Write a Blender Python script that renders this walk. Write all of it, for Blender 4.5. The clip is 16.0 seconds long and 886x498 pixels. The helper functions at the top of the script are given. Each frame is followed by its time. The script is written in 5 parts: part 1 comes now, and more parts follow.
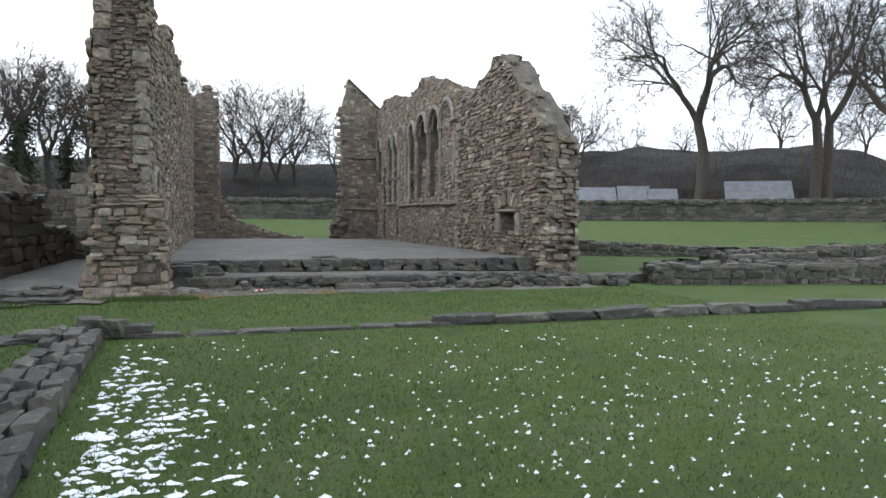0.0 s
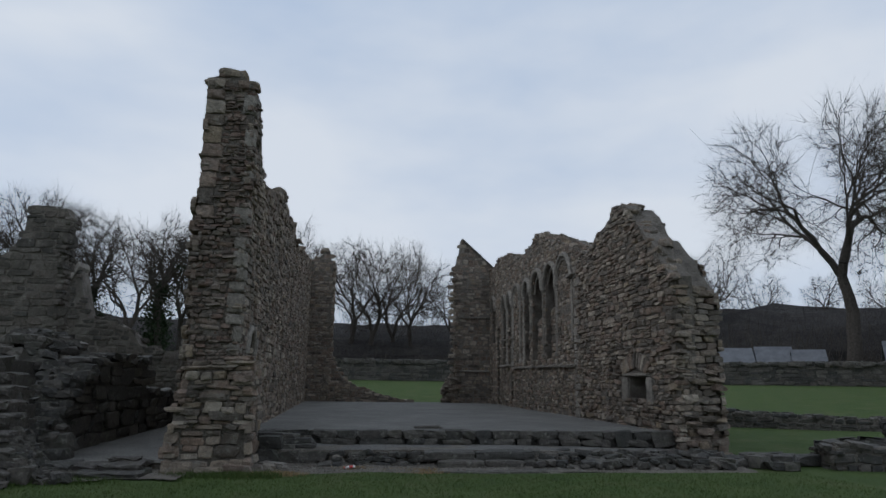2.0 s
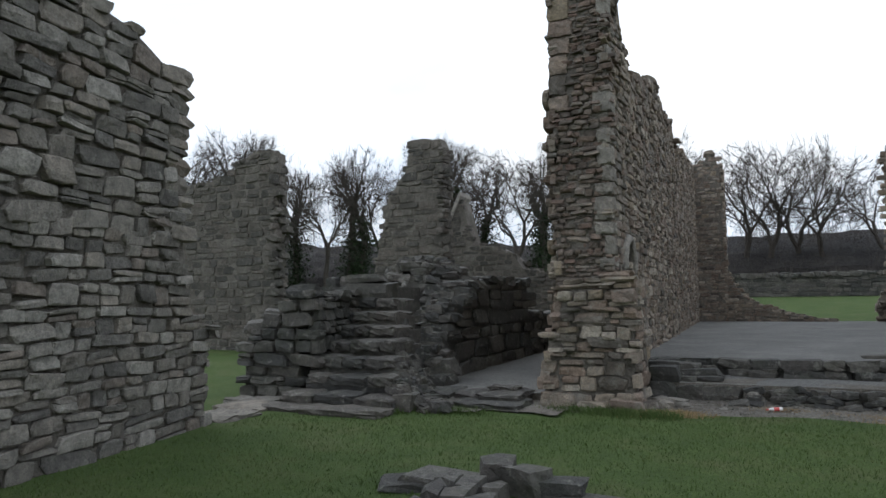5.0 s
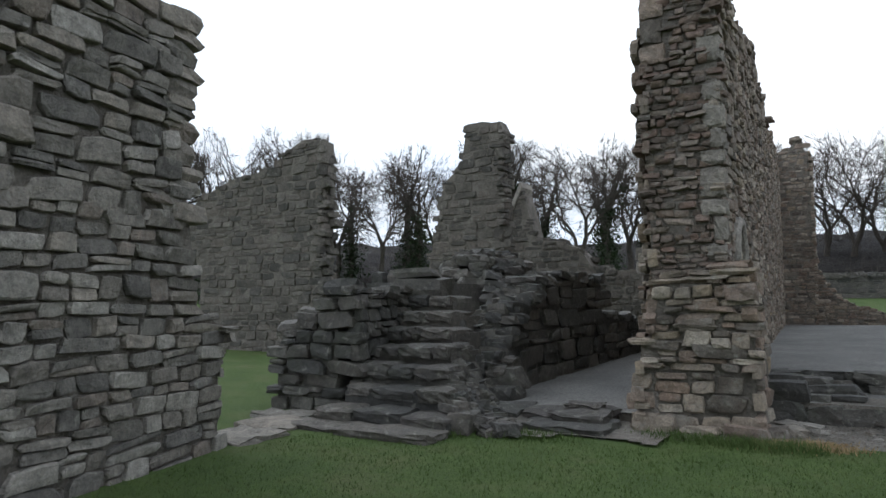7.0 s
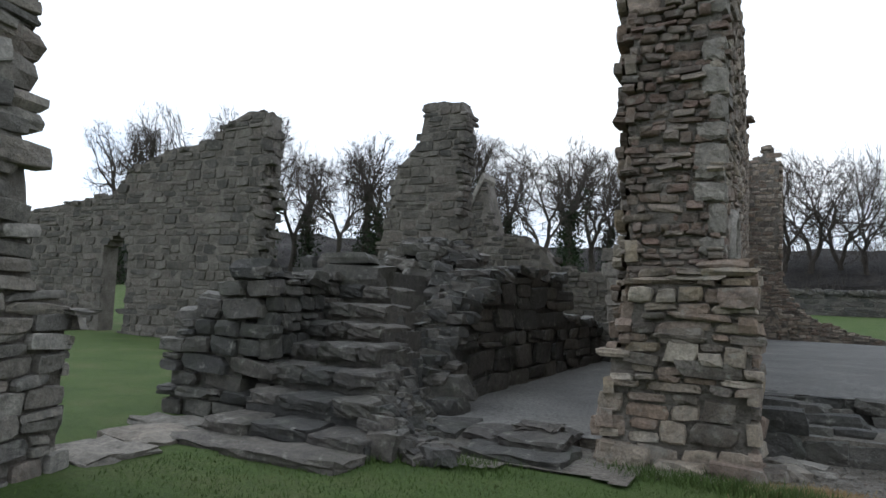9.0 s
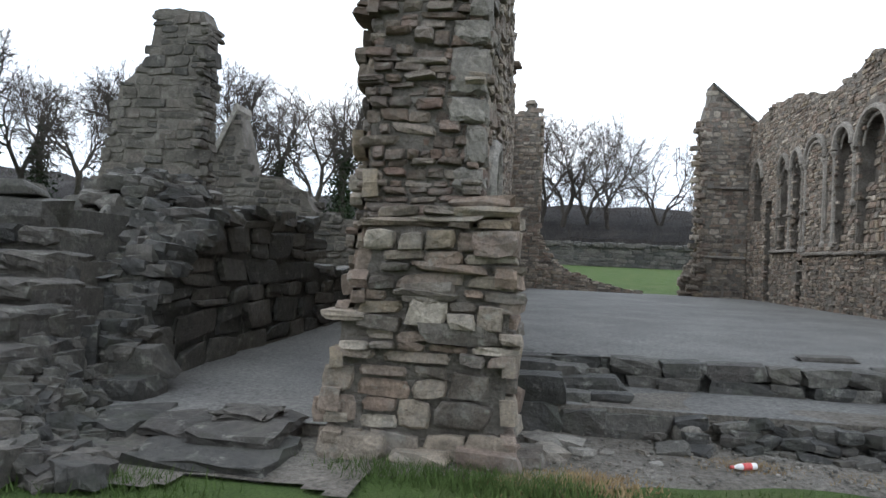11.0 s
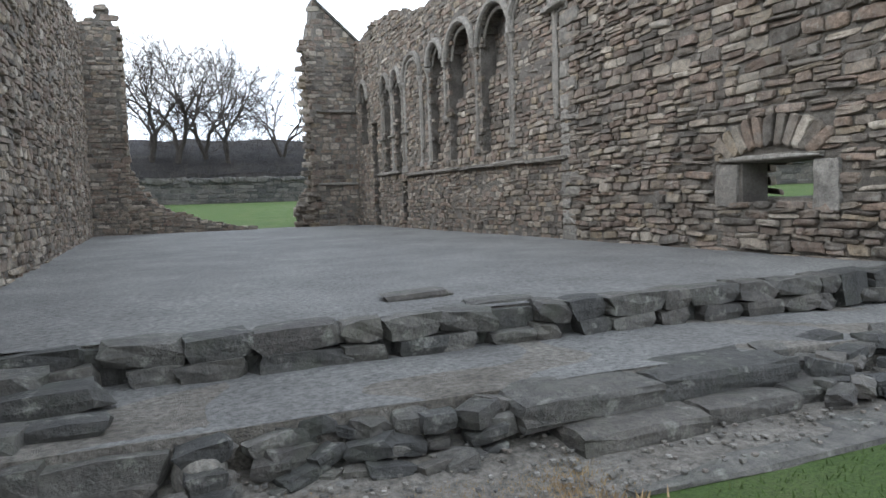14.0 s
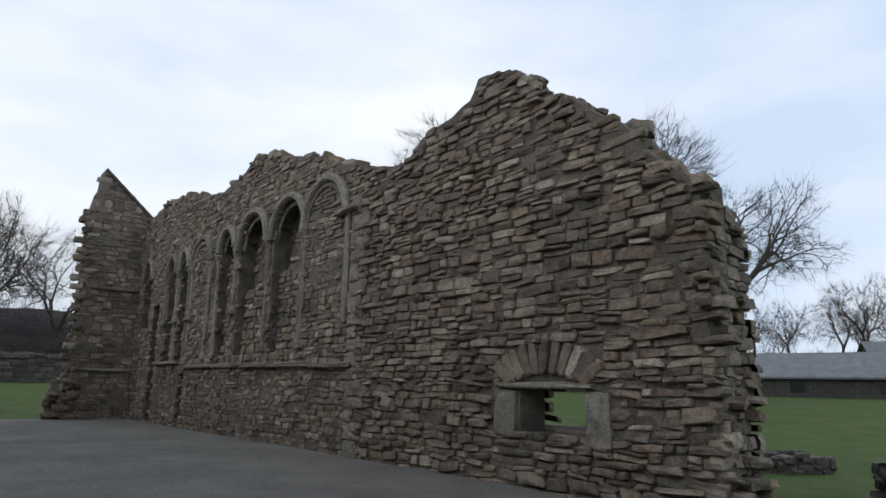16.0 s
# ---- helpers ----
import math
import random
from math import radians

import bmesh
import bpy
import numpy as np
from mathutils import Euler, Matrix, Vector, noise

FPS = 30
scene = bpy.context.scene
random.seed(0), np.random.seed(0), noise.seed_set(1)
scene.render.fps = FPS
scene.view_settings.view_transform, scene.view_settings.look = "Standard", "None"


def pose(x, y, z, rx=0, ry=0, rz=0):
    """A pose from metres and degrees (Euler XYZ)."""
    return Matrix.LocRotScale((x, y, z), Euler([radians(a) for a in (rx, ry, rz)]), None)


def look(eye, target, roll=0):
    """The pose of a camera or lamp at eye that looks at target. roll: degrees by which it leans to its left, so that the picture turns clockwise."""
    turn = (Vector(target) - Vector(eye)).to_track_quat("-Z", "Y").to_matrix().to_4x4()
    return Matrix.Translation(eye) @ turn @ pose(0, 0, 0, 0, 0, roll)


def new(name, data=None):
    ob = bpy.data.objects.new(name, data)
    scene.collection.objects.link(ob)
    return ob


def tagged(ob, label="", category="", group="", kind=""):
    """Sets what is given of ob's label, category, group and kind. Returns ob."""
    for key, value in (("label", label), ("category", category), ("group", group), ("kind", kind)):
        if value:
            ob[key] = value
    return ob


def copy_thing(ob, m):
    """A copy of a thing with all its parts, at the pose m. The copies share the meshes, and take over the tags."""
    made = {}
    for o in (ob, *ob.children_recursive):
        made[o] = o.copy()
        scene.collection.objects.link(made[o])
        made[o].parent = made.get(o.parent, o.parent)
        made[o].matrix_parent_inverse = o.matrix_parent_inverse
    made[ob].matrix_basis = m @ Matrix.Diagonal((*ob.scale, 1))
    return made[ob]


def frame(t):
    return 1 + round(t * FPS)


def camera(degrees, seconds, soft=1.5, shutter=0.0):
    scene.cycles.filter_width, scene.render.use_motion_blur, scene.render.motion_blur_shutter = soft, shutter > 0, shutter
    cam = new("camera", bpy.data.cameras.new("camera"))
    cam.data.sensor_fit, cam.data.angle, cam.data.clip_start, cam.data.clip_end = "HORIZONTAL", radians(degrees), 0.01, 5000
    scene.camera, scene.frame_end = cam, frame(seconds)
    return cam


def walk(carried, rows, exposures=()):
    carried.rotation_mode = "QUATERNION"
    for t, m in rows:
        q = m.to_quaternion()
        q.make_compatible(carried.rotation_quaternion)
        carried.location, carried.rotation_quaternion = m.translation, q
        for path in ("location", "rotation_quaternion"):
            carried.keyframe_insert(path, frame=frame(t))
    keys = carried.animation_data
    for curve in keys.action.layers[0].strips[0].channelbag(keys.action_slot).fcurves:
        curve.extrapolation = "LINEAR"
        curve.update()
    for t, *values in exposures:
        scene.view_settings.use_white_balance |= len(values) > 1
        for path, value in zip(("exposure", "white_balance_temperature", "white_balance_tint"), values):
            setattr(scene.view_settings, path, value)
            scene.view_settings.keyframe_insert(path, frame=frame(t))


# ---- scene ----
cam = camera(66.0, 16.0)
PATH = [
    (0, (1.563, -13.88, 1.474), (2.11, -11.958, 1.393), 0.4),
    (0.5, (1.727, -13.469, 1.421), (2.112, -11.506, 1.39), -0.6),
    (1, (1.87, -13.097, 1.487), (2.165, -11.124, 1.631), 0.8),
    (1.5, (1.88, -12.737, 1.574), (2.179, -10.779, 1.856), 0.4),
    (2, (2.001, -12.305, 1.549), (2.207, -10.352, 1.932), 0.8),
    (2.5, (2.097, -11.848, 1.528), (2.261, -9.884, 1.864), 0.2),
    (3, (2.254, -11.422, 1.526), (2.351, -9.446, 1.822), -0.4),
    (3.5, (2.282, -11.016, 1.525), (2.21, -9.034, 1.777), 0.1),
    (4, (2.135, -10.665, 1.556), (1.806, -8.711, 1.823), -1.7),
    (4.5, (1.928, -10.293, 1.51), (1.273, -8.411, 1.686), -1.3),
    (5, (1.717, -9.891, 1.536), (0.863, -8.09, 1.691), -0.7),
    (5.2, (1.636, -9.745, 1.51), (0.766, -7.953, 1.692), -1.0),
    (7.5, (0.599, -7.863, 1.49), (-0.413, -6.146, 1.647), -0.2),
    (8, (0.415, -7.469, 1.456), (-0.550, -5.728, 1.637), 1.3),
    (10.5, (0.221, -5.429, 1.448), (-0.400, -3.529, 1.52), 2.6),
    (11, (0.203, -4.931, 1.458), (-0.086, -2.953, 1.494), 2.6),
    (11.5, (0.282, -4.477, 1.429), (0.29, -2.477, 1.395), 3.1),
    (12, (0.496, -4.104, 1.434), (0.726, -2.119, 1.351), 1.5),
    (12.5, (0.657, -3.68, 1.402), (1.233, -1.767, 1.32), 2.0),
    (13, (0.882, -3.307, 1.354), (1.463, -1.393, 1.357), 1.3),
    (13.5, (1.164, -2.864, 1.304), (1.801, -0.97, 1.224), -0.3),
    (14, (1.406, -2.446, 1.393), (2.137, -0.589, 1.247), -1.9),
    (14.5, (1.736, -2.259, 1.47), (2.629, -0.477, 1.638), 1.5),
    (15, (2.033, -2.152, 1.703), (3.179, -0.54, 2.002), 1.0),
    (15.5, (2.243, -1.916, 1.667), (3.544, -0.448, 2.062), 0.7),
    (16, (2.328, -1.87, 1.733), (3.513, -0.309, 2.134), 1.1),
]
EXPOSURE = [(0, 0.26, 6450, 9), (1, -0.05, 6350, 9), (1.5, -0.8, 6500, 9), (2, -1.3, 6050, 9), (3.5, -1.3, 6000, 9), (4, -1.0, 6250, 9), (4.5, -0.65, 6450, 9), (5, -0.4, 6350, 9), (7.5, -0.25, 6300, 9), (10.5, 0.08, 6300, 9), (12, 0.55, 6180, 9), (13.5, 0.53, 6180, 9), (14.5, 0.6, 6150, 9), (15, 0.3, 6250, 9), (15.5, -0.55, 6350, 9), (16, -0.75, 6400, 9)]
walk(cam, [(t, look(eye, target, roll)) for t, eye, target, roll in PATH], EXPOSURE)

# world, sun and exposure ------------------------------------------------
SUN_EL, SUN_AZ = 34.0, 282.0
world = bpy.data.worlds.new("overcast_sky")
scene.world = world
world.use_nodes = True
wn, wl = world.node_tree.nodes, world.node_tree.links
wn.clear()
w_out = wn.new("ShaderNodeOutputWorld")
w_bg = wn.new("ShaderNodeBackground")
w_sky = wn.new("ShaderNodeTexSky")
w_sky.sky_type = "NISHITA"
w_sky.sun_disc = False
w_sky.sun_elevation, w_sky.sun_rotation = radians(SUN_EL), radians(SUN_AZ)
w_co = wn.new("ShaderNodeTexCoord")
w_map = wn.new("ShaderNodeMapping")
w_map.inputs["Scale"].default_value = (1.0, 1.0, 2.6)
w_noise = wn.new("ShaderNodeTexNoise")
w_noise.inputs["Scale"].default_value = 1.7
w_noise.inputs["Detail"].default_value = 5.0
w_ramp = wn.new("ShaderNodeValToRGB")
w_ramp.color_ramp.elements[0].position, w_ramp.color_ramp.elements[1].position = 0.36, 0.66
w_ramp.color_ramp.elements[0].color = (10.0, 11.8, 14.6, 1)
w_ramp.color_ramp.elements[1].color = (15.6, 16.0, 16.6, 1)
w_mix = wn.new("ShaderNodeMixRGB")
w_mix.inputs[0].default_value = 0.88
wl.new(w_co.outputs["Generated"], w_map.inputs[0])
wl.new(w_map.outputs[0], w_noise.inputs["Vector"])
wl.new(w_noise.outputs[0], w_ramp.inputs[0])
wl.new(w_sky.outputs[0], w_mix.inputs[1])
wl.new(w_ramp.outputs[0], w_mix.inputs[2])
wl.new(w_mix.outputs[0], w_bg.inputs[0])
w_bg.inputs[1].default_value = 0.12
wl.new(w_bg.outputs[0], w_out.inputs[0])

sun = new("sun", bpy.data.lights.new("sun", "SUN"))
sun.data.energy, sun.data.angle, sun.data.color = 0.9, radians(30), (1.0, 0.96, 0.92)
sun.matrix_world = look((0, 0, 30), (30 * math.sin(radians(SUN_AZ + 180)) / math.tan(radians(SUN_EL)),
                                     30 * math.cos(radians(SUN_AZ + 180)) / math.tan(radians(SUN_EL)), 0))

# materials --------------------------------------------------------------


def shader(name, rough=0.9, spec=0.25):
    m = bpy.data.materials.new(name)
    m.use_nodes = True
    n, l = m.node_tree.nodes, m.node_tree.links
    b = n["Principled BSDF"]
    b.inputs["Roughness"].default_value = rough
    b.inputs["Specular IOR Level"].default_value = spec
    return m, n, l, b


def noise_node(n, l, scale, detail=4.0, rough=0.6, stretch=None):
    g = n.new("ShaderNodeNewGeometry")
    t = n.new("ShaderNodeTexNoise")
    t.inputs["Scale"].default_value, t.inputs["Detail"].default_value, t.inputs["Roughness"].default_value = scale, detail, rough
    if stretch:
        mp = n.new("ShaderNodeMapping")
        mp.inputs["Scale"].default_value = stretch
        l.new(g.outputs["Position"], mp.inputs[0])
        l.new(mp.outputs[0], t.inputs["Vector"])
    else:
        l.new(g.outputs["Position"], t.inputs["Vector"])
    return t


def ramp_node(n, l, src, stops):
    r = n.new("ShaderNodeValToRGB")
    e = r.color_ramp.elements
    while len(e) < len(stops):
        e.new(0.5)
    for k, (pos, col) in enumerate(stops):
        e[k].position, e[k].color = pos, (*col, 1)
    l.new(src, r.inputs[0])
    return r


def blend(n, l, fac, a, b, mode="MIX"):
    m = n.new("ShaderNodeMixRGB")
    m.blend_type = mode
    for k, v in enumerate((fac, a, b)):
        if isinstance(v, (int, float)):
            m.inputs[k].default_value = v
        elif isinstance(v, tuple):
            m.inputs[k].default_value = (*v, 1)
        else:
            l.new(v, m.inputs[k])
    return m.outputs[0]


def bump_from(n, l, b, src, strength, dist):
    bp = n.new("ShaderNodeBump")
    bp.inputs["Strength"].default_value, bp.inputs["Distance"].default_value = strength, dist
    l.new(src, bp.inputs["Height"])
    l.new(bp.outputs[0], b.inputs["Normal"])


def stone_material(name, tones, dirt=(0.055, 0.05, 0.042), dirt_amount=0.55, rough=0.92, spec=0.25, smear_amount=0.5, smear_tone=(0.27, 0.25, 0.215)):
    m, n, l, b = shader(name, rough, spec)
    oi, g = n.new("ShaderNodeObjectInfo"), n.new("ShaderNodeNewGeometry")
    add = n.new("ShaderNodeMath")
    add.operation = "ADD"
    l.new(oi.outputs["Random"], add.inputs[0])
    l.new(g.outputs["Random Per Island"], add.inputs[1])
    fr = n.new("ShaderNodeMath")
    fr.operation = "FRACT"
    l.new(add.outputs[0], fr.inputs[0])
    tone = ramp_node(n, l, fr.outputs[0], [(k / len(tones), c) for k, c in enumerate(tones)])
    tone.color_ramp.interpolation = "CONSTANT"
    grain = noise_node(n, l, 38.0, 5.0, 0.7)
    gr = ramp_node(n, l, grain.outputs[0], [(0.25, (0.62, 0.62, 0.62)), (0.75, (1.3, 1.28, 1.24))])
    col = blend(n, l, 1.0, tone.outputs[0], gr.outputs[0], "MULTIPLY")
    patch = noise_node(n, l, 9.0, 5.0, 0.65)
    pr = ramp_node(n, l, patch.outputs[0], [(0.3, (0.6, 0.6, 0.6)), (0.7, (1.3, 1.28, 1.25))])
    col = blend(n, l, 1.0, col, pr.outputs[0], "MULTIPLY")
    stain = noise_node(n, l, 1.1, 5.0, 0.62)
    sr = ramp_node(n, l, stain.outputs[0], [(0.47, (0, 0, 0)), (0.72, (dirt_amount,) * 3)])
    col = blend(n, l, sr.outputs[0], col, dirt)
    lich = noise_node(n, l, 7.0, 4.0, 0.7)
    lr = ramp_node(n, l, lich.outputs[0], [(0.58, (0, 0, 0)), (0.70, (0.5, 0.5, 0.5))])
    col = blend(n, l, lr.outputs[0], col, (0.33, 0.32, 0.27))
    smear = noise_node(n, l, 3.2, 6.0, 0.72)
    mr = ramp_node(n, l, smear.outputs[0], [(0.5, (0, 0, 0)), (0.68, (smear_amount,) * 3)])
    col = blend(n, l, mr.outputs[0], col, smear_tone)
    l.new(col, b.inputs["Base Color"])
    bump_from(n, l, b, noise_node(n, l, 22.0, 6.0, 0.7).outputs[0], 0.9, 0.04)
    return m


def mottled(name, stops, scale, detail=5.0, bump_scale=40.0, bump=0.5, dist=0.02, rough=0.92, second=None):
    m, n, l, b = shader(name, rough)
    col = ramp_node(n, l, noise_node(n, l, scale, detail, 0.65).outputs[0], stops).outputs[0]
    if second:
        s_scale, lo, hi = second
        r2 = ramp_node(n, l, noise_node(n, l, s_scale, 4.0, 0.7).outputs[0], [(0.3, (lo,) * 3), (0.7, (hi,) * 3)])
        col = blend(n, l, 1.0, col, r2.outputs[0], "MULTIPLY")
    l.new(col, b.inputs["Base Color"])
    if bump:
        bump_from(n, l, b, noise_node(n, l, bump_scale, 5.0, 0.7).outputs[0], bump, dist)
    return m


STONE = stone_material("weathered_sandstone", [
    (0.269, 0.224, 0.179), (0.193, 0.161, 0.129), (0.324, 0.273, 0.218), (0.232, 0.186, 0.151), (0.164, 0.140, 0.116),
    (0.283, 0.225, 0.183), (0.372, 0.322, 0.263), (0.227, 0.195, 0.162), (0.241, 0.186, 0.152), (0.304, 0.257, 0.207),
    (0.178, 0.155, 0.132), (0.300, 0.244, 0.178), (0.270, 0.205, 0.160), (0.202, 0.152, 0.120), (0.417, 0.367, 0.303), (0.121, 0.104, 0.088)])
GREYSTONE = stone_material("grey_rubble_stone", [
    (0.253, 0.234, 0.206), (0.173, 0.162, 0.143), (0.306, 0.286, 0.255), (0.211, 0.193, 0.169), (0.144, 0.136, 0.125),
    (0.269, 0.241, 0.206), (0.337, 0.318, 0.287), (0.194, 0.183, 0.165), (0.235, 0.201, 0.172)], dirt_amount=0.5)
DAMPSTONE = stone_material("damp_dark_stone", [
    (0.103, 0.096, 0.085), (0.069, 0.066, 0.060), (0.130, 0.122, 0.108), (0.086, 0.078, 0.070), (0.059, 0.057, 0.053),
    (0.115, 0.104, 0.091)], dirt=(0.03, 0.029, 0.026), dirt_amount=0.6, rough=0.68, spec=0.32, smear_amount=0.3, smear_tone=(0.075, 0.085, 0.05))
CORESTONE = stone_material("red_brown_core_rubble", [
    (0.200, 0.150, 0.120), (0.150, 0.118, 0.097), (0.235, 0.190, 0.158), (0.185, 0.130, 0.106), (0.260, 0.218, 0.182), (0.128, 0.104, 0.088),
    (0.215, 0.158, 0.130)], dirt_amount=0.4)
# darker dressed stone with strong dark stains, for the western ruins
DARKSTONE = stone_material("dark_dressed_stone", [
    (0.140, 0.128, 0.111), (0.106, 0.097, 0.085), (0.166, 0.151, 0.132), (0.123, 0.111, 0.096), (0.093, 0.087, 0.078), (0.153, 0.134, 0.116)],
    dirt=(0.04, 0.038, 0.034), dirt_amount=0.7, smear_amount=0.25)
ASHLAR = stone_material("dressed_pale_stone", [(0.285, 0.263, 0.232), (0.245, 0.224, 0.196), (0.315, 0.293, 0.262), (0.222, 0.204, 0.179)], dirt_amount=0.5)
MORTAR = mottled("lime_mortar", [(0.3, (0.12, 0.105, 0.088)), (0.55, (0.20, 0.178, 0.15)), (0.75, (0.28, 0.255, 0.22))], 2.5, 6.0, 30.0, 1.0, 0.05, second=(25.0, 0.7, 1.15))
GRASS = mottled("winter_lawn", [(0.25, (0.045, 0.078, 0.018)), (0.5, (0.067, 0.105, 0.025)), (0.62, (0.084, 0.110, 0.034)), (0.8, (0.119, 0.120, 0.051))], 0.9, 8.0, 60.0, 0.9, 0.04, second=(45.0, 0.6, 1.35))
BLADE = mottled("grass_blades", [(0.3, (0.049, 0.081, 0.018)), (0.55, (0.073, 0.110, 0.030)), (0.75, (0.126, 0.131, 0.055))], 1.5, 6.0, 30.0, 0, 0.0)
STRAW = mottled("dead_straw_grass", [(0.3, (0.24, 0.16, 0.085)), (0.7, (0.38, 0.28, 0.15))], 6.0, 4.0, 30.0, 0, 0.0)
GRAVEL = mottled("fine_grey_gravel", [(0.3, (0.124, 0.117, 0.107)), (0.55, (0.174, 0.167, 0.152)), (0.75, (0.215, 0.207, 0.188))], 0.8, 6.0, 90.0, 0.9, 0.02, 0.75, second=(26.0, 0.5, 1.55))
DIRT = mottled("gravelly_mud", [(0.3, (0.112, 0.097, 0.076)), (0.5, (0.185, 0.165, 0.138)), (0.72, (0.235, 0.215, 0.180))], 1.6, 7.0, 45.0, 1.0, 0.04, 0.8, second=(22.0, 0.5, 1.5))
SNOW = mottled("melting_snow", [(0.3, (0.74, 0.78, 0.80)), (0.7, (0.86, 0.88, 0.9))], 12.0, 4.0, 50.0, 0.4, 0.01, 0.6)
BARK = mottled("bare_bark", [(0.3, (0.045, 0.038, 0.032)), (0.7, (0.10, 0.085, 0.072))], 6.0, 5.0, 25.0, 0.8, 0.03)
IVY = mottled("dark_ivy", [(0.3, (0.012, 0.022, 0.008)), (0.7, (0.035, 0.055, 0.02))], 2.5, 5.0, 20.0, 0, 0.0, 0.6)
BRUSH = mottled("bare_undergrowth", [(0.3, (0.017, 0.015, 0.013)), (0.55, (0.038, 0.033, 0.029)), (0.78, (0.071, 0.059, 0.050))], 0.35, 7.0, 3.0, 1.0, 0.5, second=(4.0, 0.5, 1.4))
SLATE = mottled("grey_slate", [(0.3, (0.11, 0.115, 0.125)), (0.7, (0.19, 0.197, 0.21))], 1.5, 5.0, 20.0, 0.3, 0.02, 0.5)
WHITEWALL = mottled("rendered_cottage_wall", [(0.3, (0.30, 0.28, 0.25)), (0.7, (0.42, 0.40, 0.36))], 1.0, 5.0, 12.0, 0.2, 0.02)
GLASS_DARK = mottled("dark_window_glass", [(0.3, (0.02, 0.022, 0.025)), (0.7, (0.04, 0.042, 0.045))], 1.0, 2.0, 5.0, 0, 0, 0.15)
PLASTIC_WHITE = mottled("white_plastic", [(0.3, (0.62, 0.6, 0.58)), (0.7, (0.75, 0.73, 0.7))], 20.0, 3.0, 30.0, 0.1, 0.002, 0.4)
PLASTIC_RED = mottled("red_label_film", [(0.3, (0.45, 0.05, 0.05)), (0.7, (0.6, 0.12, 0.1))], 40.0, 3.0, 30.0, 0, 0, 0.4)

# builders ---------------------------------------------------------------
rng = np.random.default_rng(7)


def smooth(a, b, v):
    t = min(1.0, max(0.0, (v - a) / (b - a)))
    return t * t * (3 - 2 * t)


def line(stops, v):
    """Straight pieces between (v, z) stops."""
    return float(np.interp(v, [s[0] for s in stops], [s[1] for s in stops]))


def part(name, bm, material, parent, label="", kind=""):
    me = bpy.data.meshes.new(name)
    bm.to_mesh(me)
    bm.free()
    me.materials.append(material)
    ob = new(name, me)
    ob.parent = parent
    return tagged(ob, label, kind=kind)


def mesh_from(name, verts, faces, material):
    me = bpy.data.meshes.new(name)
    me.from_pydata([tuple(v) for v in verts], [], faces)
    me.materials.append(material)
    me.update()
    return me


def ground_z(x, y):
    r = math.hypot(x - 2, y + 5)
    return 1.7 * smooth(20, 62, r) + 0.035 * max(0.0, r - 62) + 0.02 * noise.noise((x * 0.35, y * 0.35, 0)) - 0.01


def stone_shape(seed, n=8):
    """One rough-faced squared stone, a unit across; -y is its outer face."""
    r = np.random.default_rng(seed)
    ring = []
    lean = r.uniform(-0.1, 0.1, 2)
    for k in range(n):
        a = 2 * math.pi * k / n
        c, s = math.cos(a), math.sin(a)
        q = max(abs(c), abs(s))
        x, z = 0.5 * c / q, 0.5 * s / q
        cut = r.uniform(0.80, 0.99) if k % 2 else r.uniform(0.92, 1.04)
        ring.append((x * cut + lean[0] * z, z * cut + lean[1] * x))
    v, f = [], []
    tilt = r.uniform(-0.16, 0.16, 2)
    for depth, inset in ((0.5, 0.97), (-0.36, 1.0), (-0.5, 0.88)):
        for x, z in ring:
            d = depth + (r.uniform(-0.07, 0.07) + tilt[0] * x + tilt[1] * z if depth < 0 else 0)
            v.append((x * inset + r.uniform(-0.015, 0.015), d, z * inset + r.uniform(-0.03, 0.03)))
    v.append((r.uniform(-0.2, 0.2), -0.5 + r.uniform(-0.09, 0.05), r.uniform(-0.2, 0.2)))
    for lay in range(2):
        for k in range(n):
            a, b = lay * n + k, lay * n + (k + 1) % n
            f.append((a, b, b + n, a + n))
    for k in range(n):
        f.append((2 * n + k, 2 * n + (k + 1) % n, 3 * n))
    return np.array(v), f


def rock_shape(seed):
    """One whole squarish rock, a unit across, broken and worn."""
    r = np.random.default_rng(seed)
    bm = bmesh.new()
    bmesh.ops.create_cube(bm, size=1.0)
    bmesh.ops.subdivide_edges(bm, edges=bm.edges[:], cuts=1, use_grid_fill=True)
    v = np.array([tuple(p.co) for p in bm.verts])
    f = [tuple(p.index for p in q.verts) for q in bm.faces]
    bm.free()
    far = (np.abs(v) > 0.4).sum(axis=1)
    v = v * np.where(far == 3, r.uniform(0.74, 0.97, len(v)), np.where(far == 2, r.uniform(0.86, 1.02, len(v)), 1.0))[:, None]
    shear = r.uniform(-0.14, 0.14, 3)
    v = v + r.uniform(-0.05, 0.05, v.shape)
    v[:, 0] += shear[0] * v[:, 2]
    v[:, 1] += shear[1] * v[:, 2]
    v[:, 2] += shear[2] * v[:, 0]
    return v, f


SHAPES = [stone_shape(100 + k) for k in range(14)]
ROCKS = [rock_shape(300 + k) for k in range(12)]
shape_meshes = {}


def piece(kind, idx, material, m, parent, name="stone"):
    key = (kind, idx, material.name)
    if key not in shape_meshes:
        v, f = (SHAPES if kind == "s" else ROCKS)[idx]
        shape_meshes[key] = mesh_from("stone", v, f, material)
    ob = new(name, shape_meshes[key])
    ob.parent = parent
    ob.matrix_basis = m
    return ob


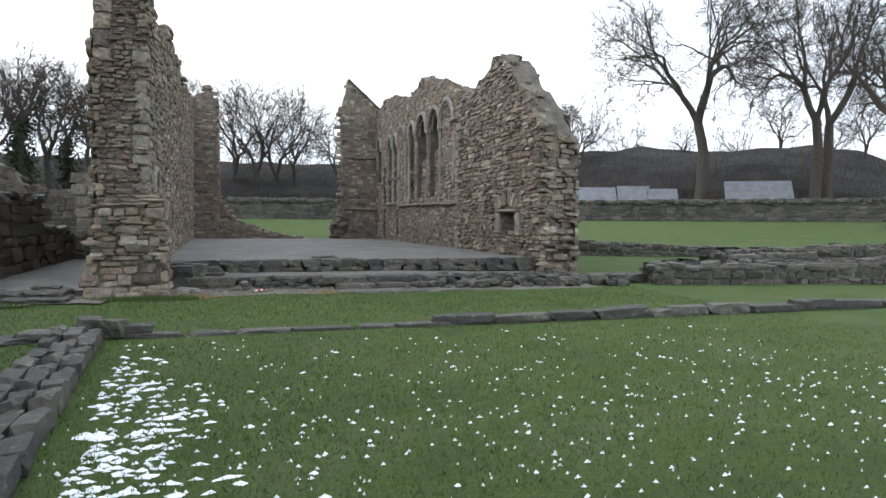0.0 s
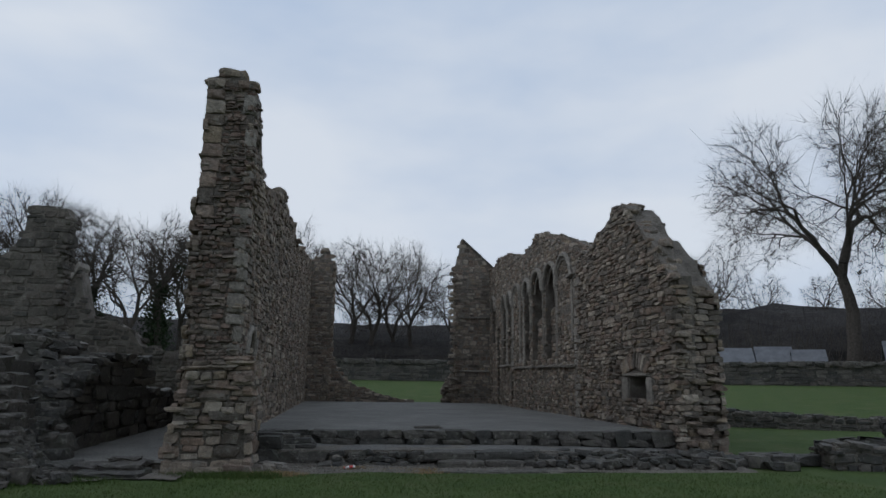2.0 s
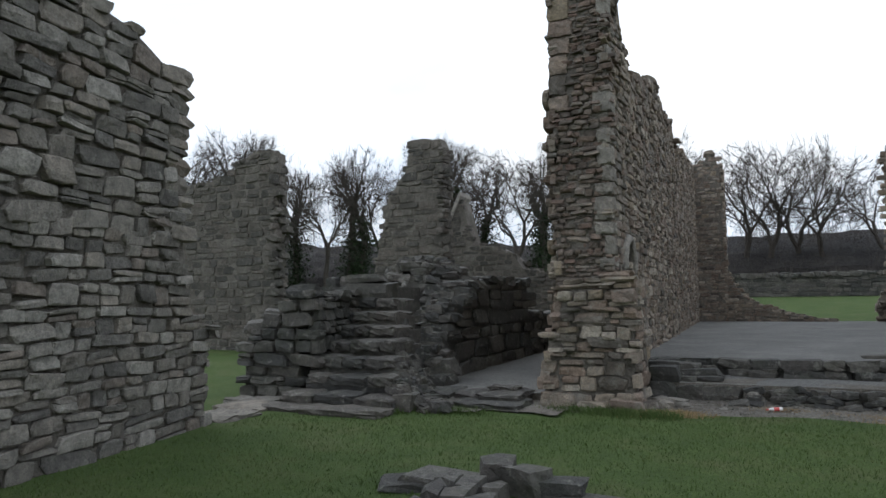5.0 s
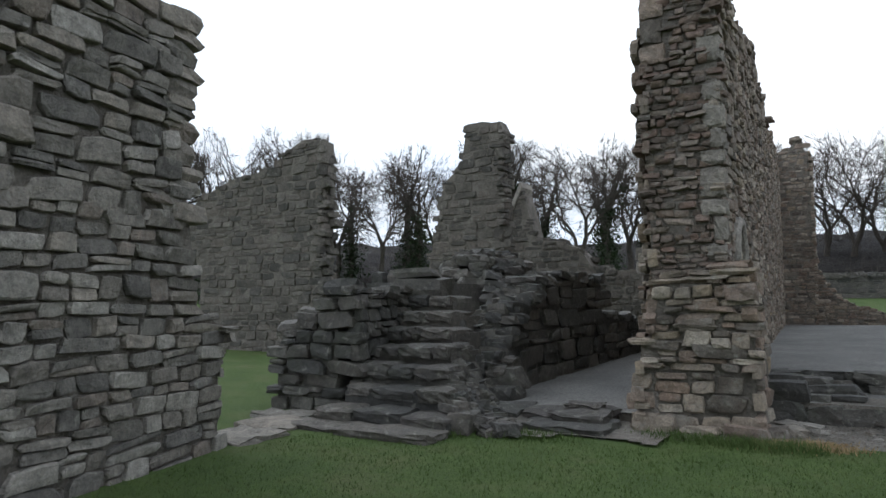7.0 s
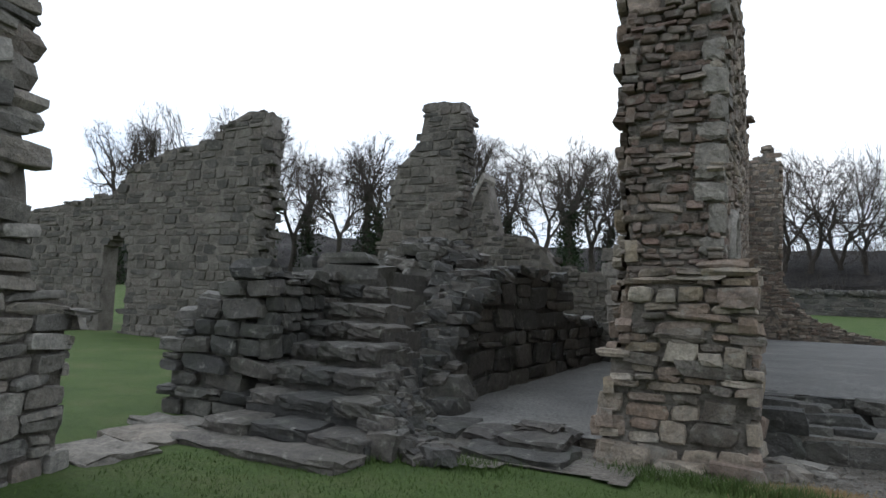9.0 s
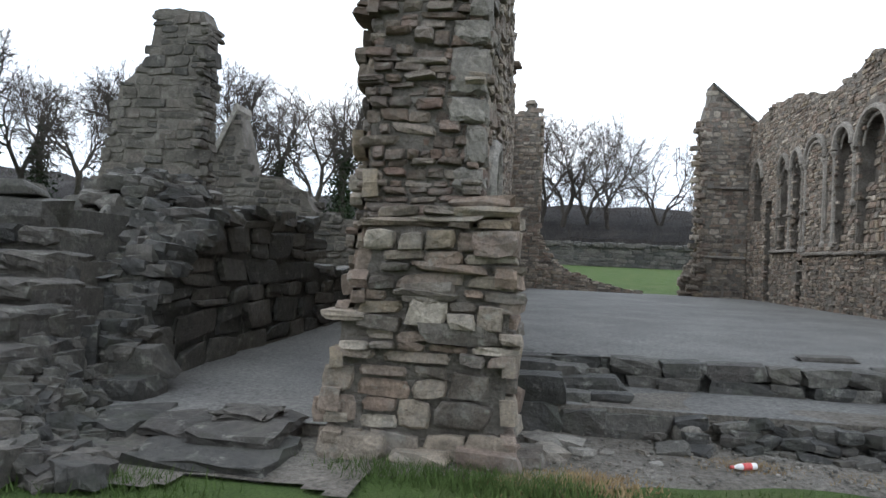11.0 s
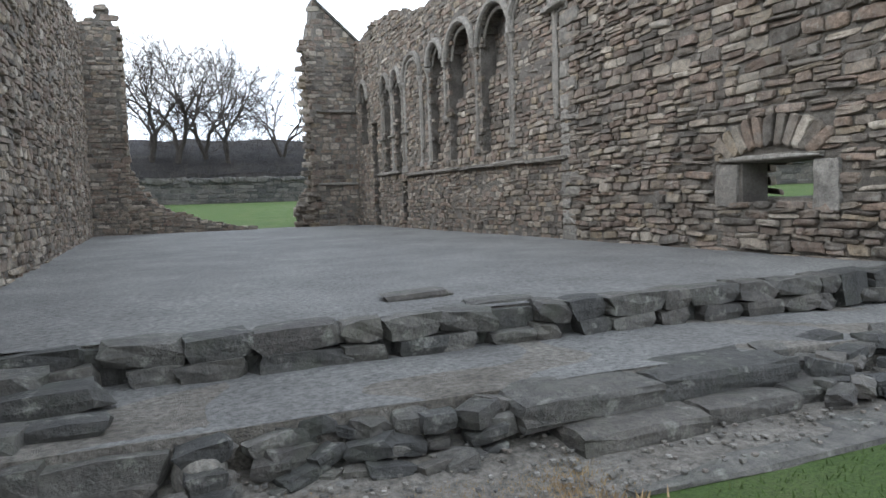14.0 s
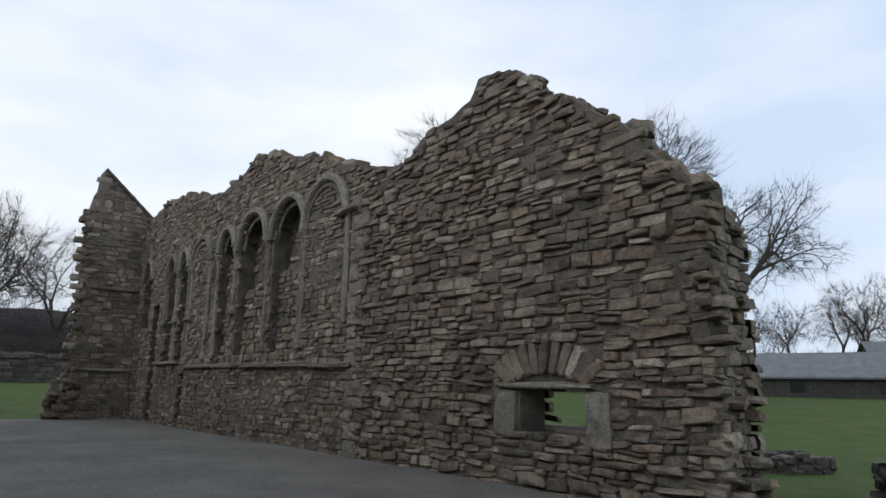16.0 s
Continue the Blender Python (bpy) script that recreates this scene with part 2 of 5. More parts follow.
def lay_pieces(items, material, parent, near=None, name="stone", limit=295):
    """items: (shape kind, index, 4x4 pose). The near ones become parts of their own, the rest one joined part."""
    verts, faces, count, base = [], [], 0, 0
    for kind, idx, m in items:
        if near and count < limit and near(m.translation):
            piece(kind, idx, material, m, parent, name)
            count += 1
            continue
        v, f = (SHAPES if kind == "s" else ROCKS)[idx]
        a = np.array(m)
        verts.append(v @ a[:3, :3].T + a[:3, 3])
        faces.extend([tuple(i + base for i in q) for q in f])
        base += len(v)
    if verts:
        ob = new("stonework", mesh_from("stonework", np.concatenate(verts), faces, material))
        ob.parent = parent
        tagged(ob, kind="stuff")


def facing(p, q, z0, top, size=(0.07, 0.17, 0.16, 0.5), proud=0.13, hole=None, r=rng, ragged=0.0):
    """Courses of rubble on the upright face from p to q, whose outer side lies right of the way from p to q."""
    dx, dy = q[0] - p[0], q[1] - p[1]
    length = math.hypot(dx, dy)
    ux, uy = dx / length, dy / length
    turn = math.degrees(math.atan2(uy, ux))
    us = np.linspace(0, length, 60)
    zmax = max(top(p[0] + ux * u, p[1] + uy * u) for u in us) + 0.1
    z, items = z0, []
    hmin, hmax, wmin, wmax = size
    while z < zmax:
        h = r.uniform(hmin, hmax) * (1.35 if r.random() < 0.12 else 1.0)
        u = -r.uniform(0, 0.2)
        while u < length:
            w = r.uniform(wmin, wmax) * (1.5 if r.random() < 0.12 else 1.0)
            uc = u + w / 2
            rows = [(z + h / 2, h)]
            if h > 0.12 and r.random() < 0.3:
                k = r.uniform(0.35, 0.65)
                rows = [(z + h * k / 2, h * k), (z + h * (1 + k) / 2, h * (1 - k))]
            for zc, hh in rows:
                x, y = p[0] + ux * uc, p[1] + uy * uc
                if 0 <= uc <= length + 0.02 and zc < top(x, y) - 0.03 and not (hole and hole(x, y, zc)):
                    wob = 0.06 * noise.noise((x * 0.9, y * 0.9 + 7, zc * 0.9))
                    pr = proud * r.uniform(0.65, 1.25)
                    back = 0.03 - wob * 0.4 + r.uniform(-0.018, 0.012) + ragged * (r.random() ** 2 - 0.35 + 0.9 * noise.noise((x * 2.2, y * 2.2 + 3, zc * 1.6)))
                    m = pose(x - uy * back, y + ux * back, zc + 0.03 * noise.noise((uc * 1.1, z * 0.7, length)) + r.uniform(-0.012, 0.012), r.uniform(-7, 7), r.uniform(-5.5, 5.5), turn + r.uniform(-7, 7))
                    items.append(("s", int(r.integers(len(SHAPES))), m @ Matrix.Diagonal((w * r.uniform(0.84, 1.02), pr * 1.0, hh * r.uniform(0.78, 1.04), 1))))
            u += w
        z += h
    return items


def rubble_top(p, q, thick, top, r=rng, size=(0.16, 0.42)):
    """Loose stones along the broken crest of a wall."""
    dx, dy = q[0] - p[0], q[1] - p[1]
    length = math.hypot(dx, dy)
    ux, uy = dx / length, dy / length
    items, u = [], 0.0
    while u < length:
        for k in range(max(2, int(thick / 0.3))):
            s = r.uniform(*size)
            side = r.uniform(0.02, 1) * thick
            uu = u + r.uniform(-0.1, 0.1)
            uu = min(max(uu, 0.05), length - 0.05)
            x, y = p[0] + ux * uu - uy * side, p[1] + uy * uu + ux * side
            zz = top(p[0] + ux * uu, p[1] + uy * uu)
            m = pose(x, y, zz - 0.02 + r.uniform(-0.05, 0.05), r.uniform(-9, 9), r.uniform(-9, 9), math.degrees(math.atan2(uy, ux)) + r.uniform(-25, 25))
            items.append(("r", int(r.integers(len(ROCKS))), m @ Matrix.Diagonal((s, s * r.uniform(0.6, 0.9), s * r.uniform(0.3, 0.55), 1))))
        u += 0.24
    return items


def core(name, p, q, thick, z0, top, solid=None, step=0.2, inset=0.0, material=None, parent=None):
    """The inner mass of a wall behind its facing: upright columns, with gaps where solid() leaves openings."""
    dx, dy = q[0] - p[0], q[1] - p[1]
    length = math.hypot(dx, dy)
    ux, uy = dx / length, dy / length
    n = max(1, int(round(length / step)))
    verts, faces = [], []

    def corner(u, side):
        return p[0] + ux * u - uy * side, p[1] + uy * u + ux * side

    if solid is None:
        for k in range(n + 1):
            u = length * k / n
            h = top(p[0] + ux * u, p[1] + uy * u)
            for side in (inset, thick - inset):
                x, y = corner(u, side)
                verts += [(x, y, z0), (x, y, h)]
        for k in range(n):
            b = 4 * k
            faces += [(b, b + 1, b + 5, b + 4), (b + 2, b + 6, b + 7, b + 3), (b + 1, b + 3, b + 7, b + 5), (b, b + 4, b + 6, b + 2)]
        faces += [(0, 2, 3, 1), (4 * n, 4 * n + 1, 4 * n + 3, 4 * n + 2)]
    for k in range(n if solid else 0):
        u0, u1 = length * k / n, length * (k + 1) / n
        cu = (u0 + u1) / 2
        cx, cy = p[0] + ux * cu, p[1] + uy * cu
        spans = solid(cx, cy)
        for lo, hi in spans:
            h0 = hi if hi is not None else top(p[0] + ux * u0, p[1] + uy * u0)
            h1 = hi if hi is not None else top(p[0] + ux * u1, p[1] + uy * u1)
            b = len(verts)
            for u, h in ((u0, h0), (u1, h1)):
                for side in (inset, thick - inset):
                    x, y = corner(u, side)
                    verts += [(x, y, lo), (x, y, h)]
            faces += [(b, b + 1, b + 5, b + 4), (b + 2, b + 6, b + 7, b + 3), (b + 1, b + 3, b + 7, b + 5),
                      (b, b + 4, b + 6, b + 2), (b, b + 2, b + 3, b + 1), (b + 4, b + 5, b + 7, b + 6)]
    ob = new(name, mesh_from(name, verts, faces, material or MORTAR))
    ob.parent = parent
    return ob


def block(bm, x0, x1, y0, y1, z0, z1, bevel=0.02, rough=0.012, r=rng):
    """A squared stone with chipped arrises and an uneven face."""
    old = set(bm.verts)
    made = bmesh.ops.create_cube(bm, size=1.0)["verts"]
    if bevel and rough:
        bmesh.ops.subdivide_edges(bm, edges=list({e for v in made for e in v.link_edges}), cuts=3, use_grid_fill=True)
    vs = [v for v in bm.verts if v not in old]
    size = Vector((x1 - x0, y1 - y0, z1 - z0))
    mid = Vector(((x0 + x1) / 2, (y0 + y1) / 2, (z0 + z1) / 2))
    for v in vs:
        c = v.co.copy()
        rim = sum(abs(abs(c[k]) - 0.5) < 1e-4 for k in range(3))
        for k in range(3):
            v.co[k] = c[k] * size[k]
            if rim >= 2 and abs(abs(c[k]) - 0.5) < 1e-4:
                v.co[k] -= math.copysign(min(bevel * r.uniform(0.2, 1.3), size[k] * 0.3), c[k])
        v.co += mid
        if rough:
            v.co += Vector(r.uniform(-rough, rough, 3))


def rock_at(x, y, z, sx, sy, sz, turn=0.0, r=rng, tip=5):
    """A rock whose underside lies at z."""
    m = pose(x, y, z + sz * 0.47, r.uniform(-tip, tip), r.uniform(-tip, tip), turn)
    return ("r", int(r.integers(len(ROCKS))), m @ Matrix.Diagonal((sx, sy, sz, 1)))


def sheet(name, x0, x1, y0, y1, height, material, step=0.25, keep=None):
    """A sheet of ground with an uneven surface."""
    nx, ny = max(1, int((x1 - x0) / step)), max(1, int((y1 - y0) / step))
    verts = [(x0 + (x1 - x0) * i / nx, y0 + (y1 - y0) * j / ny, 0) for j in range(ny + 1) for i in range(nx + 1)]
    verts = [(x, y, height(x, y)) for x, y, _ in verts]
    faces = []
    for j in range(ny):
        for i in range(nx):
            a = j * (nx + 1) + i
            cx, cy = x0 + (x1 - x0) * (i + 0.5) / nx, y0 + (y1 - y0) * (j + 0.5) / ny
            if keep is None or keep(cx, cy):
                faces.append((a, a + 1, a + nx + 2, a + nx + 1))
    ob = new(name, mesh_from(name, verts, faces, material))
    for f in ob.data.polygons:
        f.use_smooth = True
    return ob

# ground -----------------------------------------------------------------
axis = np.concatenate([-np.geomspace(700, 26, 26), np.arange(-24, 40.1, 0.5), np.geomspace(42, 700, 26)])
gx, gy = axis, axis
gv = [(x, y, ground_z(x, y)) for y in gy for x in gx]
gn = len(gx)
ground = new("ground", mesh_from("ground", gv, [(j * gn + i, j * gn + i + 1, (j + 1) * gn + i + 1, (j + 1) * gn + i)
                                                  for j in range(len(gy) - 1) for i in range(gn - 1)], GRASS))
for f in ground.data.polygons:
    f.use_smooth = True
tagged(ground, "short winter lawn of a ruined abbey", "lawn", kind="structure")


def wave(x, y, s=0.02, k=0.8):
    return s * noise.noise((x * k, y * k, 3))


def left_x(y):
    """The inner face of the west wall."""
    return -0.25 - 0.042 * y


hall_floor = sheet("floor_hall", -1.4, 8.75, 2.3, 25.6, lambda x, y: 0.555 + wave(x, y, 0.018, 0.5) - 0.004 * (y - 2), GRAVEL, 0.4)
tagged(hall_floor, "damp grey gravel floor of the roofless hall", "floor", kind="structure")
terrace = sheet("floor_terrace", 0.28, 8.8, 1.06, 2.35, lambda x, y: 0.285 + wave(x, y, 0.02, 1.2) - 0.02 * max(0, x - 5), GRAVEL, 0.15)
core("terrace_fill", (0.25, 1.05), (8.75, 1.05), 1.25, -0.1, lambda x, y: 0.282 - 0.02 * max(0, x - 5), None, 0.5, 0.0, DIRT, terrace)
core("floor_fill", (-1.2, 2.32), (8.7, 2.32), 0.6, -0.1, lambda x, y: 0.54, None, 0.5, 0.0, DIRT, hall_floor)
tagged(terrace, "narrow gravel terrace below the hall floor", "terrace", kind="structure")


def apron_edge(x):
    return (0.05 - 0.45 * smooth(1.9, 0.6, x)) + 0.16 * noise.noise((x * 1.6, 0, 9))


apron = sheet("pavement_apron", -1.0, 9.2, -0.7, 1.2, lambda x, y: 0.014 + wave(x, y, 0.02, 2.0) + 0.05 * smooth(0.2, 1.1, y) - 0.06 * smooth(apron_edge(x) + 0.12, apron_edge(x) - 0.06, y), DIRT, 0.06,
              lambda x, y: y > apron_edge(x) - 0.12)
tagged(apron, "trodden gravelly mud in front of the terrace", "bare ground", kind="structure")
passage = sheet("floor_passage", -3.75, -1.2, 0.3, 9.2, lambda x, y: 0.13 + 0.012 * y + wave(x, y, 0.02, 1.0), GRAVEL, 0.2)
core("passage_fill", (-3.7, 0.34), (-1.2, 0.34), 8.0, -0.1, lambda x, y: 0.11, None, 0.5, 0.0, DIRT, passage)
tagged(passage, "gravel floor of the passage between two ruined walls", "floor", kind="structure")
step_dirt = sheet("pavement_step_dirt", -3.4, -0.9, -1.25, 0.4, lambda x, y: 0.012 + wave(x, y, 0.02, 2.0), DIRT, 0.08,
                  lambda x, y: y > -0.75 + 0.3 * noise.noise((x * 1.5, 4, 2)) or (x < -2 and y > -1.05 + 0.3 * noise.noise((x * 2.5, y * 3, 2))))
tagged(step_dirt, "worn bare earth at the foot of the steps", "bare ground", kind="structure")

# east wall of the hall --------------------------------------------------
EAST_TOP = [(1.50, 3.40), (1.91, 4.00), (2.24, 4.22), (2.66, 4.58), (2.97, 4.99), (3.58, 5.42), (3.86, 5.67), (4.43, 5.90), (4.60, 6.12), (4.89, 6.34), (5.59, 6.43), (5.75, 6.13), (6.29, 6.02), (7.06, 5.89), (7.51, 5.56), (8.28, 5.68), (10.03, 6.23), (11.22, 6.72), (12.24, 6.92), (14.34, 7.57), (15.34, 7.21), (17.10, 7.06), (20.30, 7.80), (22.20, 7.90), (24.60, 7.70)]


def east_top(x, y):
    return line(EAST_TOP, y) - 0.04 - 0.07 * smooth(4.7, 4.2, y) + 0.07 * noise.noise((0, y * 2.3, 1))


# blind arches: middle, half width, springing, apex, sill, deep or shallow
ARCHES = [(10.35, 0.85, 5.0, 5.85, 2.4, 0), (12.1, 0.8, 5.05, 5.85, 2.45, 1), (14.15, 0.82, 5.1, 5.9, 2.45, 1), (15.9, 0.5, 5.25, 5.78, 2.45, 1),
          (17.9, 0.72, 5.15, 5.82, 2.35, 0), (19.5, 0.38, 5.2, 5.7, 2.35, 1), (20.75, 0.38, 5.2, 5.7, 2.35, 1), (23.7, 0.5, 5.3, 5.95, 3.6, 1)]
SLOTS = [(19.05, 0.24, 0.5, 2.05), (22.35, 0.33, 0.5, 4.3)]
WINDOW = (3.55, 4.73, 1.2, 1.75)


def arch_height(u, a, spring, apex):
    rise = apex - spring
    big = (a * a + rise * rise) / (2 * a)
    v = big * big - (abs(u) + big - a) ** 2
    return spring + math.sqrt(max(0.0, v))


def openings(y, layer):
    """Upright gaps at y; layer 0 is the inner skin of the wall, 1 its outer mass."""
    gaps = []
    if WINDOW[0] < y < WINDOW[1] + 0.55 * layer:
        gaps.append((WINDOW[2], WINDOW[3]))
    if layer == 0:
        for c, a, spring, apex, sill, deep in ARCHES:
            if deep and abs(y - c) < a:
                gaps.append((sill, arch_height(y - c, a, spring, apex)))
        for c, a, lo, hi in SLOTS:
            if abs(y - c) < a:
                gaps.append((lo, hi))
    return sorted(gaps)


def spans_for(layer, base=-0.3):
    def solid(x, y):
        out, z = [], base
        for lo, hi in openings(y, layer):
            if lo > z:
                out.append((z, lo))
            z = hi
        return out + [(z, None)]
    return solid


east = tagged(new("wall_east"), "tall broken rubble wall with blind arcading and a small window", "ruined wall", kind="structure")
core("mass", (9.02, 25.0), (9.02, 2.2), 0.66, -0.3, lambda x, y: east_top(x, y) - 0.03 - 0.4 * smooth(5.6, 4.4, y), spans_for(1), 0.1, 0.0, parent=east)
core("inner_skin", (8.6, 25.0), (8.6, 1.98), 0.45, -0.3, east_top, spans_for(0), 0.1, 0.0, parent=east)


def in_gap(layer, pad=0.0):
    return lambda x, y, z: any(lo - pad < z < hi + pad for lo, hi in openings(y, layer))


def dressed(x, y, z):
    """Where dressed stones stand in for rubble on the inner face."""
    if WINDOW[0] - 0.36 < y < WINDOW[1] + 0.5 and WINDOW[2] - 0.02 < z < WINDOW[3] + 0.02:
        return True
    if WINDOW[0] - 0.2 < y < WINDOW[1] + 0.2 and WINDOW[3] < z < WINDOW[3] + 0.56:
        return True
    return in_gap(0)(x, y, z)


items = facing((8.6, 25.0), (8.6, 8.9), 0.35, east_top, (0.06, 0.15, 0.12, 0.4), 0.10, dressed, rng, 0.02)
items += facing((8.6, 8.9), (8.6, 1.9), 0.1, east_top, (0.05, 0.17, 0.12, 0.5), 0.15, dressed, rng, 0.035)
items += facing((9.02, 25.0), (9.02, 9.5), 2.3, lambda x, y: 6.0, (0.1, 0.22, 0.2, 0.45), 0.08, lambda x, y, z: not in_gap(0, 0.1)(x, y, z))
items += facing((8.6, 1.93), (9.68, 2.16), 0.0, lambda x, y: 4.0 - 0.35 * (x - 8.6), (0.07, 0.17, 0.16, 0.45), 0.14)
items += facing((9.7, 2.15), (9.7, 12.0), 0.0, lambda x, y: east_top(x, y) - 0.1 - 0.4 * smooth(5.6, 4.4, y), (0.09, 0.2, 0.2, 0.5), 0.12, in_gap(1))
items += rubble_top((8.62, 24.8), (8.62, 5.2), 0.95, east_top)
items += rubble_top((8.62, 5.2), (8.62, 2.1), 0.5, lambda x, y: east_top(x, y) - 0.06)
for k in range(44):
    z, x = rng.uniform(0.0, 3.6), rng.uniform(8.7, 9.6)
    items.append(rock_at(x, 1.98 + 0.21 * (x - 8.6) + rng.uniform(-0.07, 0.05) - 0.1 * (z < 1), z, rng.uniform(0.2, 0.45), rng.uniform(0.2, 0.34), rng.uniform(0.06, 0.16), rng.uniform(-2, 26)))
lay_pieces(items, STONE, east, lambda p: p.x < 8.8 and 1.9 < p.y < 7.0 and 0.9 < p.z < 3.1)

# rubble blocking in the lower part of the deep recesses
for c, a, lo, hi in ((12.1, 0.8, 2.45, 4.35), (14.15, 0.82, 2.45, 4.1), (15.9, 0.5, 2.45, 4.95), (19.5, 0.38, 2.35, 3.6), (20.75, 0.38, 2.35, 3.6)):
    core("blocking", (8.84, c + a), (8.84, c - a), 0.16, lo, lambda x, y, h=hi: h, None, 0.4, 0.0, parent=east)
    lay_pieces(facing((8.82, c + a), (8.82, c - a), lo, lambda x, y, h=hi: h + 0.1 * noise.noise((y * 3, 0, h)), (0.09, 0.2, 0.16, 0.42), 0.1), STONE, east)

# window dressings
bm = bmesh.new()
block(bm, 8.52, 9.0, WINDOW[0] - 0.12, WINDOW[1] + 0.3, WINDOW[3], WINDOW[3] + 0.085, 0.012)
part("lintel", bm, ASHLAR, east, "thin flat stone lintel")
for y0, y1, z0, z1 in ((WINDOW[0] - 0.36, WINDOW[0], 1.1, 1.74), (WINDOW[1], WINDOW[1] + 0.42, 1.15, 1.74)):
    bm = bmesh.new()
    block(bm, 8.535, 9.03 if y0 > 4 else 9.6, y0, y1, z0, z1, 0.02)
    part("jamb", bm, ASHLAR, east, "large pale jamb stone")
bm = bmesh.new()
block(bm, 9.05, 9.72, WINDOW[0], WINDOW[1] + 0.5, 1.1, 1.27, 0.02)
part("sill", bm, ASHLAR, east, "pale stone sill")
for k in range(11):
    a = radians(-52 + 104 * k / 10)
    yc, zc = 4.2 + 0.95 * math.sin(a), 1.62 + 0.52 * math.cos(a)
    m = pose(8.59, yc, zc, 0, 0, -90) @ pose(0, 0, 0, 0, math.degrees(-a), 0)
    piece("s", k % len(SHAPES), STONE, m @ Matrix.Diagonal((0.15, 0.13, 0.42, 1)), east, "voussoir")

# arcade mouldings


def arch_rib(c, a, spring, apex, width, proud, x, name="arch_moulding", owner=None):
    bm = bmesh.new()
    rise = apex - spring
    big = (a * a + rise * rise) / (2 * a)
    end = math.atan2(rise, big - a)
    pts = []
    for k in range(9):
        t = end * k / 8
        pts.append((-(big * math.cos(t) - (big - a)), big * math.sin(t), -math.cos(t), math.sin(t)))
    pts += [(-u, w, -nu, nw) for u, w, nu, nw in pts[-2::-1]]
    rings = []
    for u, w, nu, nw in pts:
        row = []
        for off, out in ((0, 0.0), (0, 0.6), (0.25, 1.0), (0.75, 1.0), (1, 0.55), (1, 0.0)):
            row.append(bm.verts.new((x - proud * out + rng.uniform(-0.006, 0.006), c + u + nu * width * off, spring + w + nw * width * off)))
        rings.append(row)
    for r0, r1 in zip(rings, rings[1:]):
        for k in range(5):
            bm.faces.new((r0[k], r0[k + 1], r1[k + 1], r1[k]))
    bmesh.ops.recalc_face_normals(bm, faces=bm.faces[:])
    return part(name, bm, ASHLAR, owner or east)


def shaft(y, z0, z1, radius=0.07, x=8.6):
    """A half-round wall shaft with its cap and base."""
    bm = bmesh.new()
    prof = [(radius * 1.7, z0), (radius * 1.7, z0 + 0.1), (radius * 1.15, z0 + 0.16), (radius, z0 + 0.2), (radius, z1 - 0.26), (radius * 1.3, z1 - 0.24),
            (radius * 1.1, z1 - 0.2), (radius * 1.75, z1 - 0.07), (radius * 1.9, z1 - 0.06), (radius * 1.9, z1)]
    rings = [[bm.verts.new((x - r * math.sin(math.pi * k / 8), y + r * math.cos(math.pi * k / 8), z)) for k in range(9)] for r, z in prof]
    for r0, r1 in zip(rings, rings[1:]):
        for k in range(8):
            bm.faces.new((r0[k], r0[k + 1], r1[k + 1], r1[k]))
    bm.faces.new(rings[-1])
    bmesh.ops.recalc_face_normals(bm, faces=bm.faces[:])
    return part("wall_shaft", bm, ASHLAR, east)


for c, a, spring, apex, sill, deep in ARCHES:
    arch_rib(c, a, spring, apex, 0.17, 0.13, 8.6)
    arch_rib(c, a - 0.11, spring, apex - 0.12, 0.1, 0.05, 8.7 if deep else 8.58)
    if not deep:
        bm = bmesh.new()
        block(bm, 8.53, 8.66, c - a - 0.22, c - a - 0.05, 2.9, spring, 0.015)
        part("pilaster", bm, ASHLAR, east)
for y, z0, z1 in ((11.2, 2.5, 5.05), (13.13, 2.5, 5.1), (15.2, 3.5, 5.2), (16.5, 2.4, 5.2), (17.2, 2.4, 5.1), (18.7, 2.3, 5.15), (20.1, 2.3, 5.2), (21.3, 2.3, 5.2), (11.32, 2.5, 5.0), (18.95, 2.3, 5.15)):
    shaft(y, z0, z1)
for y0, y1, z in ((9.0, 10.6, 2.08), (10.6, 12.6, 2.11), (12.6, 14.3, 2.12), (14.3, 16.2, 2.14), (16.2, 18.75, 2.16), (19.3, 21.9, 2.3)):
    bm = bmesh.new()
    block(bm, 8.46, 8.62, y0, y1, z, z + 0.1, 0.03)
    part("string_course", bm, ASHLAR, east, "projecting stone string course")
for y in (18.7, 20.2, 21.4):
    bm = bmesh.new()
    block(bm, 8.47, 8.62, y - 0.3, y + 0.3, 3.55, 3.63, 0.02)
    part("band", bm, ASHLAR, east)
z = 0.45
while z < 5.0:
    h = rng.uniform(0.22, 0.42)
    w = rng.uniform(0.2, 0.42)
    bm = bmesh.new()
    block(bm, 8.535, 8.75, 8.95 - (w if rng.random() < 0.5 else 0.05), 9.22, z, z + h - 0.02, 0.02)
    part("quoin", bm, ASHLAR, east)
    z += h
bm = bmesh.new()
block(bm, 8.42, 8.66, 8.95, 9.75, 5.0, 5.12, 0.03)
part("corbel", bm, ASHLAR, east)

# north gable remnant ----------------------------------------------------


def gable_top(x, y):
    return line([(6.6, 7.9), (6.78, 8.0), (6.8, 8.6), (6.98, 8.75), (7.0, 9.4), (7.1, 9.42), (8.85, 7.75), (9.7, 7.6)], x)


